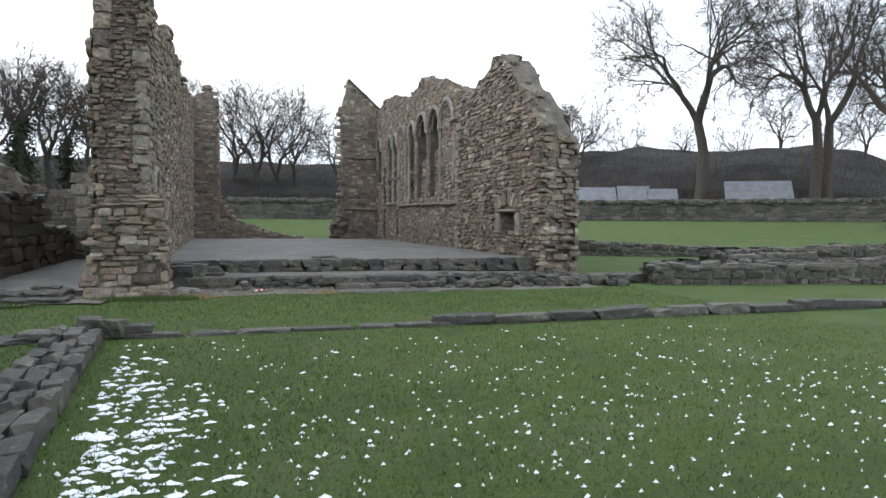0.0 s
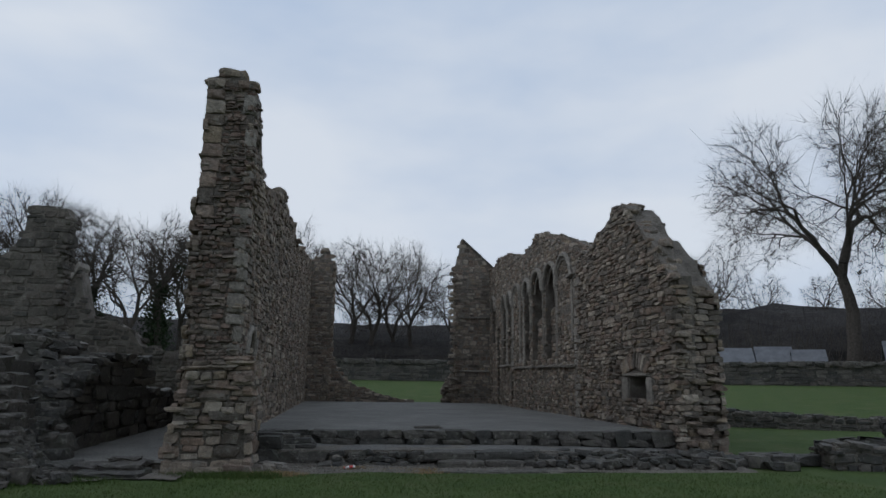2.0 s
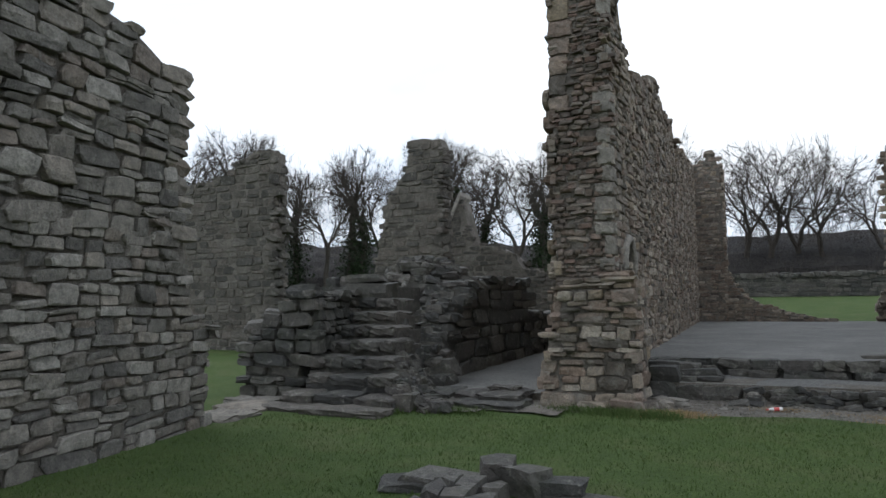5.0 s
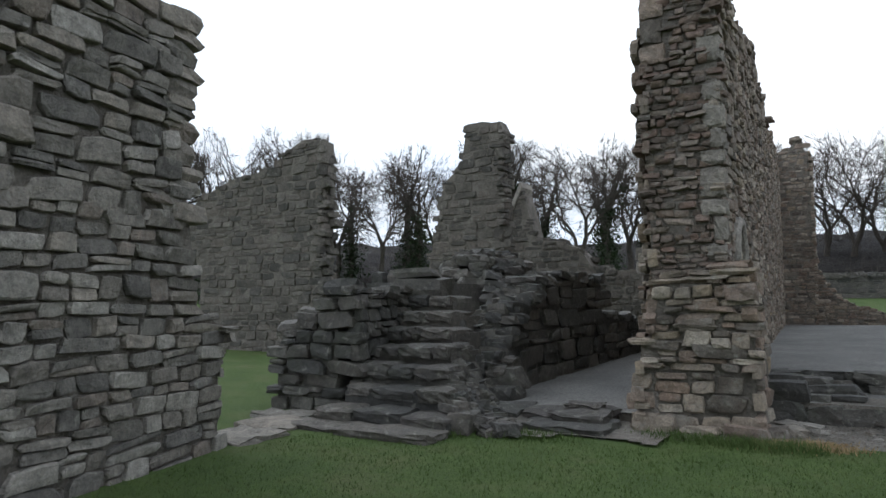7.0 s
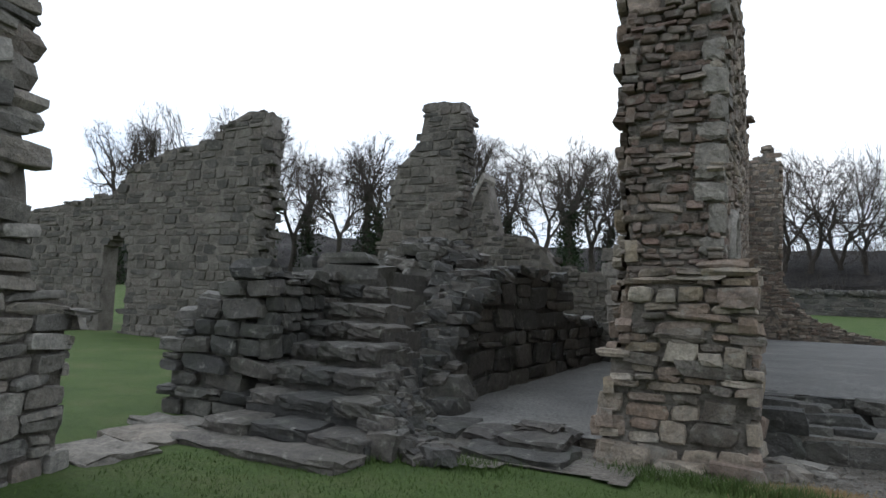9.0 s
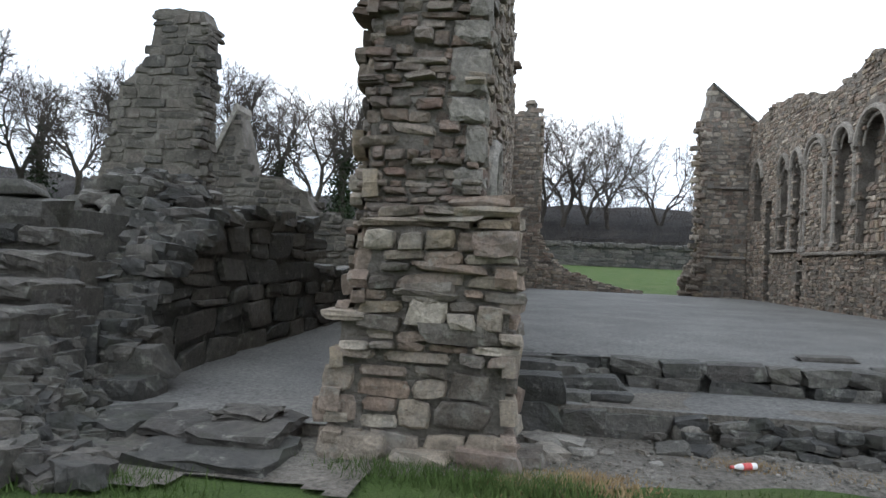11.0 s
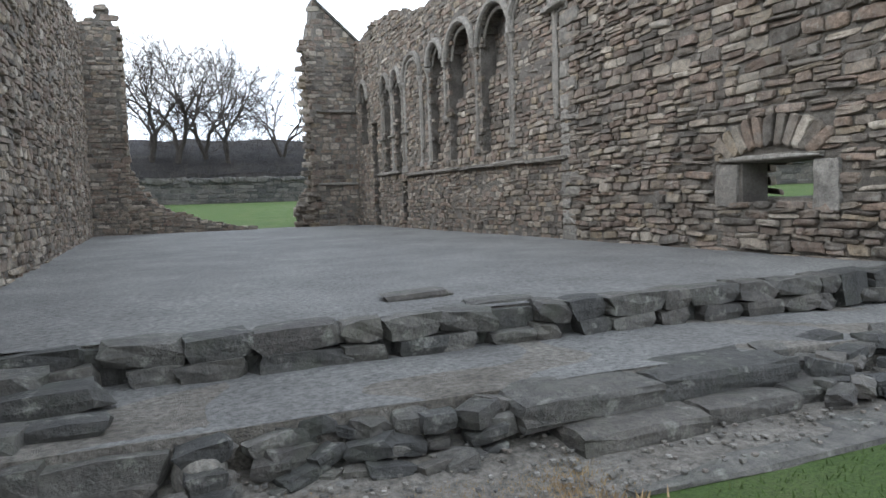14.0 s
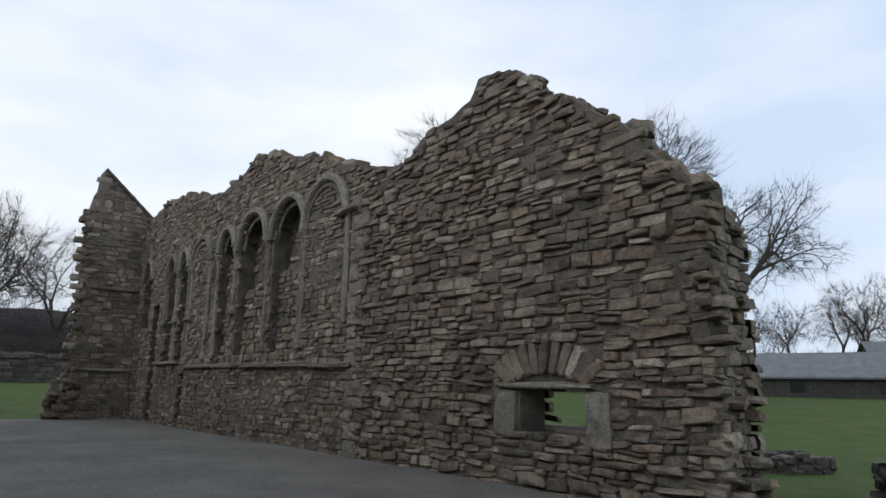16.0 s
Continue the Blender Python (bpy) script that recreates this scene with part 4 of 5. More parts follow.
core("mass", (-6.4, -0.7), (-5.28, -0.7), 2.4, -0.2, shoulder, None, 0.2, 0.0, DAMPSTONE, stair)
core("mass", (-6.2, 1.45), (-5.0, 1.45), 3.4, -0.2, lambda x, y: 1.85, None, 0.4, 0.0, DAMPSTONE, stair)
items = facing((-6.4, -0.72), (-5.02, -0.72), -0.02, shoulder, (0.12, 0.3, 0.2, 0.5), 0.2)
items += facing((-4.93, -0.7), (-5.3, 1.2), 0.0, lambda x, y: 1.75, (0.12, 0.25, 0.2, 0.45), 0.16)
items += rubble_top((-6.4, -0.7), (-5.2, -0.7), 2.2, shoulder, size=(0.25, 0.6))
items += facing((-6.2, 1.4), (-4.98, 1.4), 1.2, lambda x, y: 1.98, (0.16, 0.3, 0.3, 0.7), 0.2)
# tumbled flank between stair and passage
for k in range(420):
    y = rng.uniform(-1.2, 1.6)
    edge_x = -3.1 - 0.524 * (y + 1.5)
    t = rng.uniform(0.06, 0.85)
    x = edge_x + t
    z = (0.2 + 0.56 * (y + 1.5)) * max(0.0, 0.86 - t / 0.85)
    s = rng.uniform(0.12, 0.3)
    items.append(rock_at(x, y, max(-0.02, z - 0.12), s, s * 0.75, s * rng.uniform(0.35, 0.6), rng.uniform(-40, 40), tip=12))
for x, y, z, sx, sy, sz in ((-3.05, -1.2, 0.0, 0.34, 0.3, 0.24), (-3.5, 1.0, 0.25, 0.62, 0.5, 0.3), (-3.4, 0.7, 0.05, 0.5, 0.5, 0.28), (-5.1, 1.3, 1.55, 0.9, 0.5, 0.38), (-5.7, 1.3, 1.5, 0.8, 0.45, 0.36), (-5.2, 1.25, 1.92, 0.75, 0.4, 0.16)):
    items.append(rock_at(x, y, z, sx, sy, sz, rng.uniform(-8, 8), tip=3))
core("mass", (-4.3, 0.2), (-3.65, 0.6), 1.6, -0.2, lambda x, y: 0.75, None, 0.3, 0.0, DAMPSTONE, stair)
# rubble heap on the top
for k in range(170):
    a, r0 = rng.uniform(0, 2 * math.pi), rng.uniform(0, 1) ** 0.6
    x, y = -5.5 + 1.25 * r0 * math.cos(a), 4.3 + 1.1 * r0 * math.sin(a)
    s = rng.uniform(0.2, 0.45)
    items.append(rock_at(x, y, 1.75 + 0.78 * (1 - r0 * r0) - 0.1, s, s * 0.75, s * 0.45, rng.uniform(-50, 50), tip=15))
lay_pieces(items, DAMPSTONE, stair, lambda p: p.y < 1.6)
ledge = sheet("floor_ledge", -5.1, -4.1, 1.3, 4.4, lambda x, y: 1.12 + 0.17 * (y - 1.2) + wave(x, y, 0.03, 2.0), GRAVEL, 0.15)
tagged(ledge, "small gravel ledge behind the ruined stair", "ledge", kind="structure")

passage_wall = tagged(new("wall_passage"), "dark damp wall of big blocks beside the passage", "ruined wall", kind="structure")


def passage_top(x, y):
    return line([(1.0, 0.55), (1.4, 0.9), (1.9, 1.45), (2.4, 1.85), (3.4, 2.0), (6.2, 2.0), (6.25, 1.25), (9.2, 1.1)], y)


core("mass", (-3.62, 1.0), (-3.62, 9.2), 0.7, -0.2, passage_top, None, 0.1, 0.03, DAMPSTONE, passage_wall)
items = facing((-4.3, 1.0), (-3.6, 1.0), 0.0, lambda x, y: 0.75, (0.2, 0.35, 0.3, 0.6), 0.18)
items += facing((-3.6, 1.0), (-3.6, 9.2), 0.05, passage_top, (0.2, 0.42, 0.5, 1.1), 0.09)
for k in range(150):
    x, y = rng.uniform(-4.35, -3.55), rng.uniform(0.85, 2.7)
    s = rng.uniform(0.16, 0.42)
    items.append(rock_at(x, y, max(0.0, passage_top(x, max(1.0, y)) - 0.12 + rng.uniform(-0.05, 0.05)), s, s * 0.75, s * rng.uniform(0.35, 0.6), rng.uniform(-40, 40), tip=10))
items += rubble_top((-3.62, 1.0), (-3.62, 9.2), 0.65, passage_top, size=(0.2, 0.5))
lay_pieces(items, DAMPSTONE, passage_wall, lambda p: p.y < 7)
cross = tagged(new("wall_passage_end"), "low wall closing the far end of the passage", "ruined wall", kind="structure")
core("mass", (-4.6, 9.2), (-1.8, 9.2), 0.7, -0.2, lambda x, y: 1.1, None, 0.3, 0.0, DAMPSTONE, cross)
items = facing((-4.6, 9.2), (-1.8, 9.2), 0.1, lambda x, y: 1.1, (0.1, 0.2, 0.25, 0.5), 0.12) + rubble_top((-4.6, 9.2), (-1.8, 9.2), 0.7, lambda x, y: 1.08)
lay_pieces(items, DAMPSTONE, cross, lambda p: True)

psteps = tagged(new("passage_steps"), "two worn broken slab steps into the passage", "steps")
for name, x0, x1, y0, y1, z0, z1 in (("lower_step", -3.2, -2.55, -0.78, 0.1, -0.05, 0.07), ("lower_step", -2.54, -1.5, -0.72, 0.1, -0.05, 0.08),
                                     ("upper_step", -3.35, -2.75, -0.3, 0.5, 0.04, 0.155), ("upper_step", -2.74, -2.3, -0.22, 0.5, 0.04, 0.14), ("upper_step", -2.3, -1.62, -0.34, 0.5, 0.04, 0.175),
                                     ("loose_slab", -2.25, -1.8, -0.02, 0.42, 0.16, 0.235), ("side_block", -1.62, -1.2, 0.7, 1.2, 0.05, 0.26)):
    bm = bmesh.new()
    block(bm, x0, x1 - 0.008, y0, y1, z0, z1, 0.022, 0.025)
    part(name, bm, DAMPSTONE, psteps)
flag = tagged(new("threshold_slab"), "large flat paving slab in a doorway gap", "paving slab")
for x0, x1, y0, y1 in ((-5.55, -4.75, -2.95, -2.2), (-5.75, -4.95, -2.19, -1.5), (-6.2, -5.3, -1.49, -0.95)):
    bm = bmesh.new()
    block(bm, x0, x1, y0, y1, -0.06, 0.06, 0.03, 0.03)
    part("slab", bm, GREYSTONE, flag)

# near wall -------------------------------------------------------------------
near_wall = tagged(new("wall_near"), "tall grey rubble wall with a ragged toothed end", "ruined wall", kind="structure")


def near_face_x(y):
    return -4.2 - 0.208 * (y + 6.5)


def near_top(x, y):
    return line([(-12.0, 5.2), (-6.4, 4.75), (-5.1, 4.7), (-4.6, 4.65), (-4.2, 4.5), (-3.95, 4.4), (-3.85, 4.2), (-3.78, 3.6), (-3.74, 2.5), (-3.62, 2.4), (-3.5, 1.5), (-3.25, 1.35), (-2.9, 1.2)], y)


N0, N1 = (near_face_x(-12.0), -12.0), (near_face_x(-3.12), -3.12)
core("mass", N0, N1, 1.1, -0.3, near_top, None, 0.06, 0.04, parent=near_wall)
mid = (near_face_x(-7.0), -7.0)
items = facing(mid, N1, -0.05, lambda x, y: min(near_top(x, y), 2.35), (0.1, 0.22, 0.18, 0.5), 0.09)
items += facing(mid, N1, 2.3, near_top, (0.13, 0.27, 0.22, 0.52), 0.12)
items += facing(N0, mid, -0.05, near_top, (0.13, 0.27, 0.25, 0.6), 0.1)
items += facing(N1, (N1[0] - 1.08, N1[1] - 0.22), -0.05, lambda x, y: 1.25, (0.13, 0.26, 0.2, 0.45), 0.12)
items += rubble_top(mid, (near_face_x(-3.7), -3.7), 1.0, near_top)
z = 2.4
while z < 4.4:
    h = rng.uniform(0.14, 0.26)
    y = -3.86 + rng.uniform(-0.08, 0.1)
    items.append(rock_at(near_face_x(y) - 0.2, y, z, 0.46, 0.46, h, 100, tip=3))
    z += h
items.append(rock_at(near_face_x(-3.08) - 0.1, -3.06, 1.22, 0.34, 0.42, 0.05, 100, tip=2))
lay_pieces(items, GREYSTONE, near_wall, lambda p: p.y > -5.6 and p.z < 4.6)

# western ruins -----------------------------------------------------------------
tower = tagged(new("wall_tower"), "tall stepped fragment of dressed masonry", "ruined wall", kind="structure")


def tower_top(x, y):
    return line([(-9.4, 2.0), (-9.15, 2.2), (-9.0, 2.9), (-8.75, 3.9), (-8.6, 4.8), (-8.3, 5.05), (-7.97, 5.25), (-7.9, 6.2), (-7.85, 6.4), (-6.85, 6.33), (-6.75, 6.1)], x)


core("mass", (-9.3, 8.0), (-6.75, 8.0), 0.55, -0.2, tower_top, None, 0.1, 0.02, parent=tower)
items = facing((-9.3, 8.0), (-6.75, 8.0), 0.0, tower_top, (0.14, 0.3, 0.2, 0.6), 0.07)
items += facing((-6.75, 8.0), (-6.75, 8.55), 0.0, lambda x, y: 6.15, (0.16, 0.3, 0.25, 0.6), 0.14)
items += rubble_top((-9.2, 8.0), (-6.9, 8.0), 0.5, tower_top)
lay_pieces(items, DARKSTONE, tower, lambda p: p.z > 1.4)

ruin_b = tagged(new("wall_far_west"), "high ruined wall with a broken top and ragged edge", "ruined wall", kind="structure")


def b_top(x, y):
    return line([(-24.0, 4.0), (-19.2, 4.5), (-18.6, 5.2), (-17.0, 5.75), (-15.0, 5.95), (-14.5, 6.4), (-13.7, 6.75), (-12.9, 6.6), (-12.6, 6.4)], x)


def b_hole(x, y, z):
    return -19.6 < x < -18.3 and z < 3.3 - 0.9 * abs(x + 18.95)


core("mass", (-24.0, 8.0), (-12.95, 8.0), 0.6, -0.3, b_top, lambda x, y: [(3.3 - 0.9 * abs(x + 18.95), None)] if b_hole(x, y, 0.5) else [(-0.3, None)], 0.2, 0.02, parent=ruin_b)
items = facing((-24.0, 8.0), (-12.95, 8.0), -0.1, b_top, (0.14, 0.32, 0.25, 0.7), 0.07, b_hole)
items += facing((-12.95, 8.0), (-12.95, 8.6), -0.1, lambda x, y: 6.3, (0.16, 0.3, 0.25, 0.5), 0.16)
items += rubble_top((-22.0, 8.0), (-13.0, 8.0), 0.5, b_top)
items += [rock_at(-13.0 + rng.uniform(-0.25, 0.16), 8.05 + rng.uniform(0, 0.5), z, 0.5, 0.4, 0.24) for z in np.arange(0, 6.2, 0.3)]
lay_pieces(items, DARKSTONE, ruin_b, lambda p: p.x > -17)

back = tagged(new("wall_back_gable"), "ruined back wall with a small pointed gable", "ruined wall", kind="structure")


def back_top(x, y):
    return line([(-9.25, 3.7), (-8.4, 5.45), (-7.95, 3.75), (-7.9, 3.6), (-7.0, 3.5), (-6.3, 3.1), (-6.0, 2.6), (-5.3, 2.5), (-3.0, 2.3), (-2.8, 2.3)], x)


core("mass", (-9.25, 13.0), (-2.8, 13.0), 0.8, -0.1, back_top, None, 0.15, 0.0, parent=back)
items = facing((-9.25, 13.0), (-2.8, 13.0), 0.2, back_top, (0.14, 0.26, 0.25, 0.5), 0.1) + rubble_top((-7.9, 13.0), (-2.9, 13.0), 0.8, back_top)
lay_pieces(items, DARKSTONE, back, lambda p: p.z > 1.0)
bm = bmesh.new()
vs = [bm.verts.new(p) for p in ((-9.35, 12.9, 3.62), (-8.4, 12.9, 5.6), (-8.4, 13.9, 5.6), (-9.35, 13.9, 3.62), (-9.22, 12.9, 3.56), (-8.35, 12.9, 5.42), (-8.35, 13.9, 5.42), (-9.22, 13.9, 3.56))]
for q in ((0, 1, 2, 3), (4, 7, 6, 5), (0, 4, 5, 1), (3, 2, 6, 7), (0, 3, 7, 4), (1, 5, 6, 2)):
    bm.faces.new([vs[k] for k in q])
part("coping", bm, ASHLAR, back, "pale sloping coping stone")
stub = tagged(new("wall_stub"), "pale dressed door jamb left standing behind the pier", "ruined wall", kind="structure")
core("mass", (-3.55, 9.5), (-2.5, 9.5), 0.7, 0.0, lambda x, y: 2.9, lambda x, y: [(0.0 if x < -3.15 else 1.75, None)], 0.1, 0.0, ASHLAR, stub)
items = facing((-3.55, 9.46), (-2.5, 9.46), 0.1, lambda x, y: 2.9, (0.25, 0.4, 0.35, 0.6), 0.08, lambda x, y, z: x > -3.15 and z < 1.75)
lay_pieces(items, ASHLAR, stub, lambda p: True)

# field wall, banks and buildings far off ------------------------------------------


def far_point(az, dist, eye=(1.6, -10.0)):
    return eye[0] + dist * math.sin(radians(az)), eye[1] + dist * math.cos(radians(az))


for az0, az1, dist in ((-8, 14, 62), (22, 58, 62), (58, 80, 62)):
    pts = [far_point(a, dist) for a in np.linspace(az0, az1, 8)]
    fw = tagged(new("boundary_wall"), "long dry-stone boundary wall beyond the lawn", "boundary wall", kind="structure")
    for p, q in zip(pts, pts[1:]):
        top = lambda x, y: ground_z(x, y) + 1.75
        core("mass", p, q, 0.6, 0.0, top, None, 2.0, 0.02, DAMPSTONE, fw)
        lay_pieces(facing(p, q, 1.0, top, (0.25, 0.4, 0.5, 1.2), 0.12) + rubble_top(p, q, 0.5, top, size=(0.5, 0.9)), DAMPSTONE, fw)

bank_v, bank_f, NB = [], [], 140
for k in range(NB):
    az = -100 + 220 * k / (NB - 1)
    for lay, (d, h) in enumerate(((72, 0.0), (75, 2.6), (80, 4.4), (88, 6.0), (100, 7.2), (140, 9.5))):
        x, y = far_point(az, d)
        hh = h * (1.0 + 0.18 * noise.noise((az * 0.11, lay, 0)) + 0.12 * noise.noise((az * 0.5, lay, 4)))
        hh *= 1 + 0.3 * smooth(20, 27, az) * (1 - smooth(44, 52, az))
        if az > 45:
            hh *= 1 - 0.55 * smooth(45, 62, az)
        bank_v.append((x, y, ground_z(x, y) - 0.3 + hh * (1.0 if d < 139 else 0.8)))
for k in range(NB - 1):
    for lay in range(5):
        a = k * 6 + lay
        bank_f.append((a, a + 6, a + 7, a + 1))
bank = new("backdrop_bank", mesh_from("backdrop_bank", bank_v, bank_f, BRUSH))
tagged(bank, "dark wooded hillside of bare winter brush", "hillside", kind="structure")

# bare trees -----------------------------------------------------------------------


def tube(verts, faces, a, b, ra, rb, sides):
    d = (b - a).normalized()
    side = d.cross(Vector((0.3, 0.5, 0.81)))
    side = side.normalized() if side.length > 1e-4 else Vector((1, 0, 0))
    up = d.cross(side)
    base = len(verts)
    for c, r in ((a, ra), (b, rb)):
        for k in range(sides):
            t = 2 * math.pi * k / sides
            verts.append(c + side * (r * math.cos(t)) + up * (r * math.sin(t)))
    for k in range(sides):
        faces.append((base + k, base + (k + 1) % sides, base + sides + (k + 1) % sides, base + sides + k))


def grow(seed, height, spread, trunk_r, trunk_frac, tips=500, stems=1, twig=0.02, lobes=9):
    """A bare tree whose limbs fork towards the tips of a lobed crown: trunk tubes, crown tubes and the list of stout limbs."""
    r = np.random.default_rng(seed)
    tv, tf, cv, cf, stout = [], [], [], [], []
    mid, half, wide = height * (trunk_frac * 0.86 + 1) / 2, height * (1 - trunk_frac * 0.86) / 2, height * spread * 0.42
    ends = []
    for k in range(lobes):
        a = 2 * math.pi * (k * 0.618 + r.uniform(-0.08, 0.08))
        up = -0.75 + 1.6 * (k + 0.5) / lobes
        ring = math.sqrt(max(0.05, 1 - up * up)) * r.uniform(0.5, 0.72)
        c = np.array([math.cos(a) * ring * wide, math.sin(a) * ring * wide, mid + up * half * 0.62])
        d = r.normal(size=(tips // lobes, 3))
        d /= np.linalg.norm(d, axis=1)[:, None]
        ends.append(c + d * (r.uniform(0.25, 1, (len(d), 1)) ** 0.5) * np.array([wide * 0.36, wide * 0.36, half * 0.3]))
    ends = np.concatenate(ends)
    total = len(ends)

    def limb(p, d, pts, n_all):
        n = len(pts)
        if n <= 2:
            for e in pts:
                q = (p + e) / 2 + r.normal(size=3) * height * 0.006
                tube(cv, cf, Vector(p), Vector(q), twig, twig * 0.8, 3)
                tube(cv, cf, Vector(q), Vector(e), twig * 0.8, twig * 0.5, 3)
                out = (e - p) / (np.linalg.norm(e - p) + 1e-6)
                for j in range(10):
                    a = q + (e - q) * r.uniform(0.0, 1.0)
                    w = r.normal(size=3)
                    w *= twig * 0.62 / np.linalg.norm(w)
                    tip = a + (out * 0.8 + r.normal(size=3) * 0.55 + np.array([0, 0, 0.25])) * height * r.uniform(0.02, 0.055)
                    b = len(cv)
                    cv.extend((Vector(a - w), Vector(a + w), Vector(tip)))
                    cf.append((b, b + 1, b + 2))
            return
        v = pts.mean(axis=0) - p
        far = np.linalg.norm(v)
        share = 0.3 if n > 30 else 0.42
        radius = max(twig, trunk_r * 0.95 * (n / n_all) ** 0.52)
        for k in range(2):
            d = d * 0.55 + v / far + r.normal(size=3) * 0.22 + np.array([0, 0, 0.12])
            d /= np.linalg.norm(d)
            q = p + d * far * share / 2
            tube(cv, cf, Vector(p), Vector(q), radius, radius * 0.93, 6 if n > 20 else 3)
            if n > n_all * 0.05:
                stout.append((p, q, radius))
            p, radius = q, radius * 0.93
        w = pts - p
        w = w / (np.linalg.norm(w, axis=1)[:, None] + 1e-6)
        w = w - w.mean(axis=0)
        axis_main = np.linalg.svd(w, full_matrices=False)[2][0]
        side = w @ axis_main
        cut = np.argsort(side)
        k = min(n - 1, max(1, int(n * r.uniform(0.28, 0.72))))
        limb(p, d, pts[cut[:k]], n_all)
        limb(p, d, pts[cut[k:]], n_all)

    order = np.argsort(np.arctan2(ends[:, 1], ends[:, 0]))
    for s in range(stems):
        own = ends[order[s * total // stems:(s + 1) * total // stems]]
        a = 2 * math.pi * s / stems - 2
        p = np.array([math.cos(a), math.sin(a), 0]) * trunk_r * 1.3 * (stems > 1)
        d = np.array([p[0] * 0.06, p[1] * 0.06, 1.0])
        radius = trunk_r * (1.3 if stems == 1 else 1.05)
        for k in range(5):
            d = d + r.normal(size=3) * 0.05
            d /= np.linalg.norm(d)
            q = p + d * height * trunk_frac * 0.85 / 5
            r2 = trunk_r * (1.08 - 0.03 * k)
            tube(tv, tf, Vector(p), Vector(q), radius, r2, 10)
            stout.append((p, q, r2))
            p, radius = q, r2
        limb(p, d, own, len(own))
    k = height / sorted(v.z for v in cv)[int(len(cv) * 0.995)]
    return [v * k for v in tv], tf, [v * k for v in cv], cf, [(p * k, q * k, w * k) for p, q, w in stout]


def tree(name, label, seed, height, spread, trunk_r, trunk_frac, tips=500, stems=1, ivy=0.0, group="", lobes=9, twig=0.022):
    root = tagged(new(name), label, "tree", group)
    tv, tf, cv, cf, stout = grow(seed, height, spread, trunk_r, trunk_frac, tips, stems, twig, lobes)
    t = new("trunk", mesh_from("trunk", tv, tf, BARK))
    c = new("crown", mesh_from("crown", cv, cf, BARK))
    t.parent = c.parent = root
    if ivy:
        r = np.random.default_rng(seed + 5)
        iv, jf = [], []
        length = np.array([np.linalg.norm(q - p) * (0.35 + min(1.0, rad / trunk_r)) for p, q, rad in stout])
        for k in r.choice(len(stout), 7000, p=length / length.sum()):
            p, q, rad = stout[k]
            c0 = p + (q - p) * r.random()
            if c0[2] > ivy * height * (0.8 + 0.35 * noise.noise((c0[0], c0[1], seed))):
                continue
            d = r.normal(size=3)
            d *= (rad + abs(r.normal()) * (0.2 + 0.75 * rad / trunk_r) * (0.8 + 0.9 * noise.noise((c0[2] * 0.5, k * 0.3, seed)))) / np.linalg.norm(d)
            b, s = len(iv), r.uniform(0.1, 0.26)
            iv.extend(Vector(c0 + d + r.uniform(-s, s, 3)) for j in range(3))
            jf.append((b, b + 1, b + 2))
        o = new("ivy", mesh_from("ivy", iv, jf, IVY))
        o.parent = root
        tagged(o, "dark evergreen ivy leaves")
    return root


def plant(root, x, y, turn=0.0, size=1.0):
    root.matrix_basis = pose(x, y, ground_z(x, y) - 0.1, 0, 0, turn) @ Matrix.Diagonal((size, size, size, 1))


bx, by = 43.2, 42.6
big = tree("bare_oak", "big bare oak with wide crooked limbs", 11, 24, 1.08, 0.5, 0.27, 2000, lobes=15, twig=0.017)
plant(big, bx, by, 40)
bx, by = 51.4, 36.3
oak2 = tree("bare_oak", "big bare tree with twin rising stems", 23, 23.5, 0.88, 0.4, 0.25, 2000, 2, lobes=13, twig=0.017)
plant(oak2, bx, by, 100)
end_tree = tree("bare_oak", "bare spreading tree beyond the wall end", 31, 14, 1.0, 0.42, 0.3, 1200, lobes=9, twig=0.011)
plant(end_tree, 41.5, 20.3, 200)

kinds = [tree("bare_tree", "bare winter tree on the wooded slope", 51, 15, 0.8, 0.3, 0.2, 620, 1, 0.0, "woodland trees", twig=0.014),
         tree("bare_tree", "bare many-stemmed tree on the wooded slope", 62, 14, 0.95, 0.26, 0.14, 700, 1, 0.0, "woodland trees", twig=0.014),
         tree("ivy_tree", "bare tree with an ivy-clad trunk", 73, 15.6, 0.6, 0.36, 0.4, 560, 1, 0.66, "woodland trees", 7, 0.014),
         tree("ivy_tree", "slim bare tree wrapped in dark ivy", 84, 14.8, 0.5, 0.3, 0.44, 460, 1, 0.72, "woodland trees", 7, 0.014)]
used = set()
wood = random.Random(3)


def place(kind, az, dist, size):
    x, y = far_point(az, dist, (0.6, -7.0))
    turn = wood.uniform(0, 360)
    lift = 0.0
    if dist > 73:
        lift = (0.2 if dist < 80 else (3.2 if dist < 90 else 4.4)) * (1 - 0.55 * smooth(45, 62, az))
    m = pose(x, y, ground_z(x, y) - 0.3 + lift, 0, 0, turn)
    if kind not in used:
        used.add(kind)
        kinds[kind].matrix_basis = m @ Matrix.Diagonal((size, size, size, 1))
    else:
        c = copy_thing(kinds[kind], m)
        c.scale = (size, size, size)


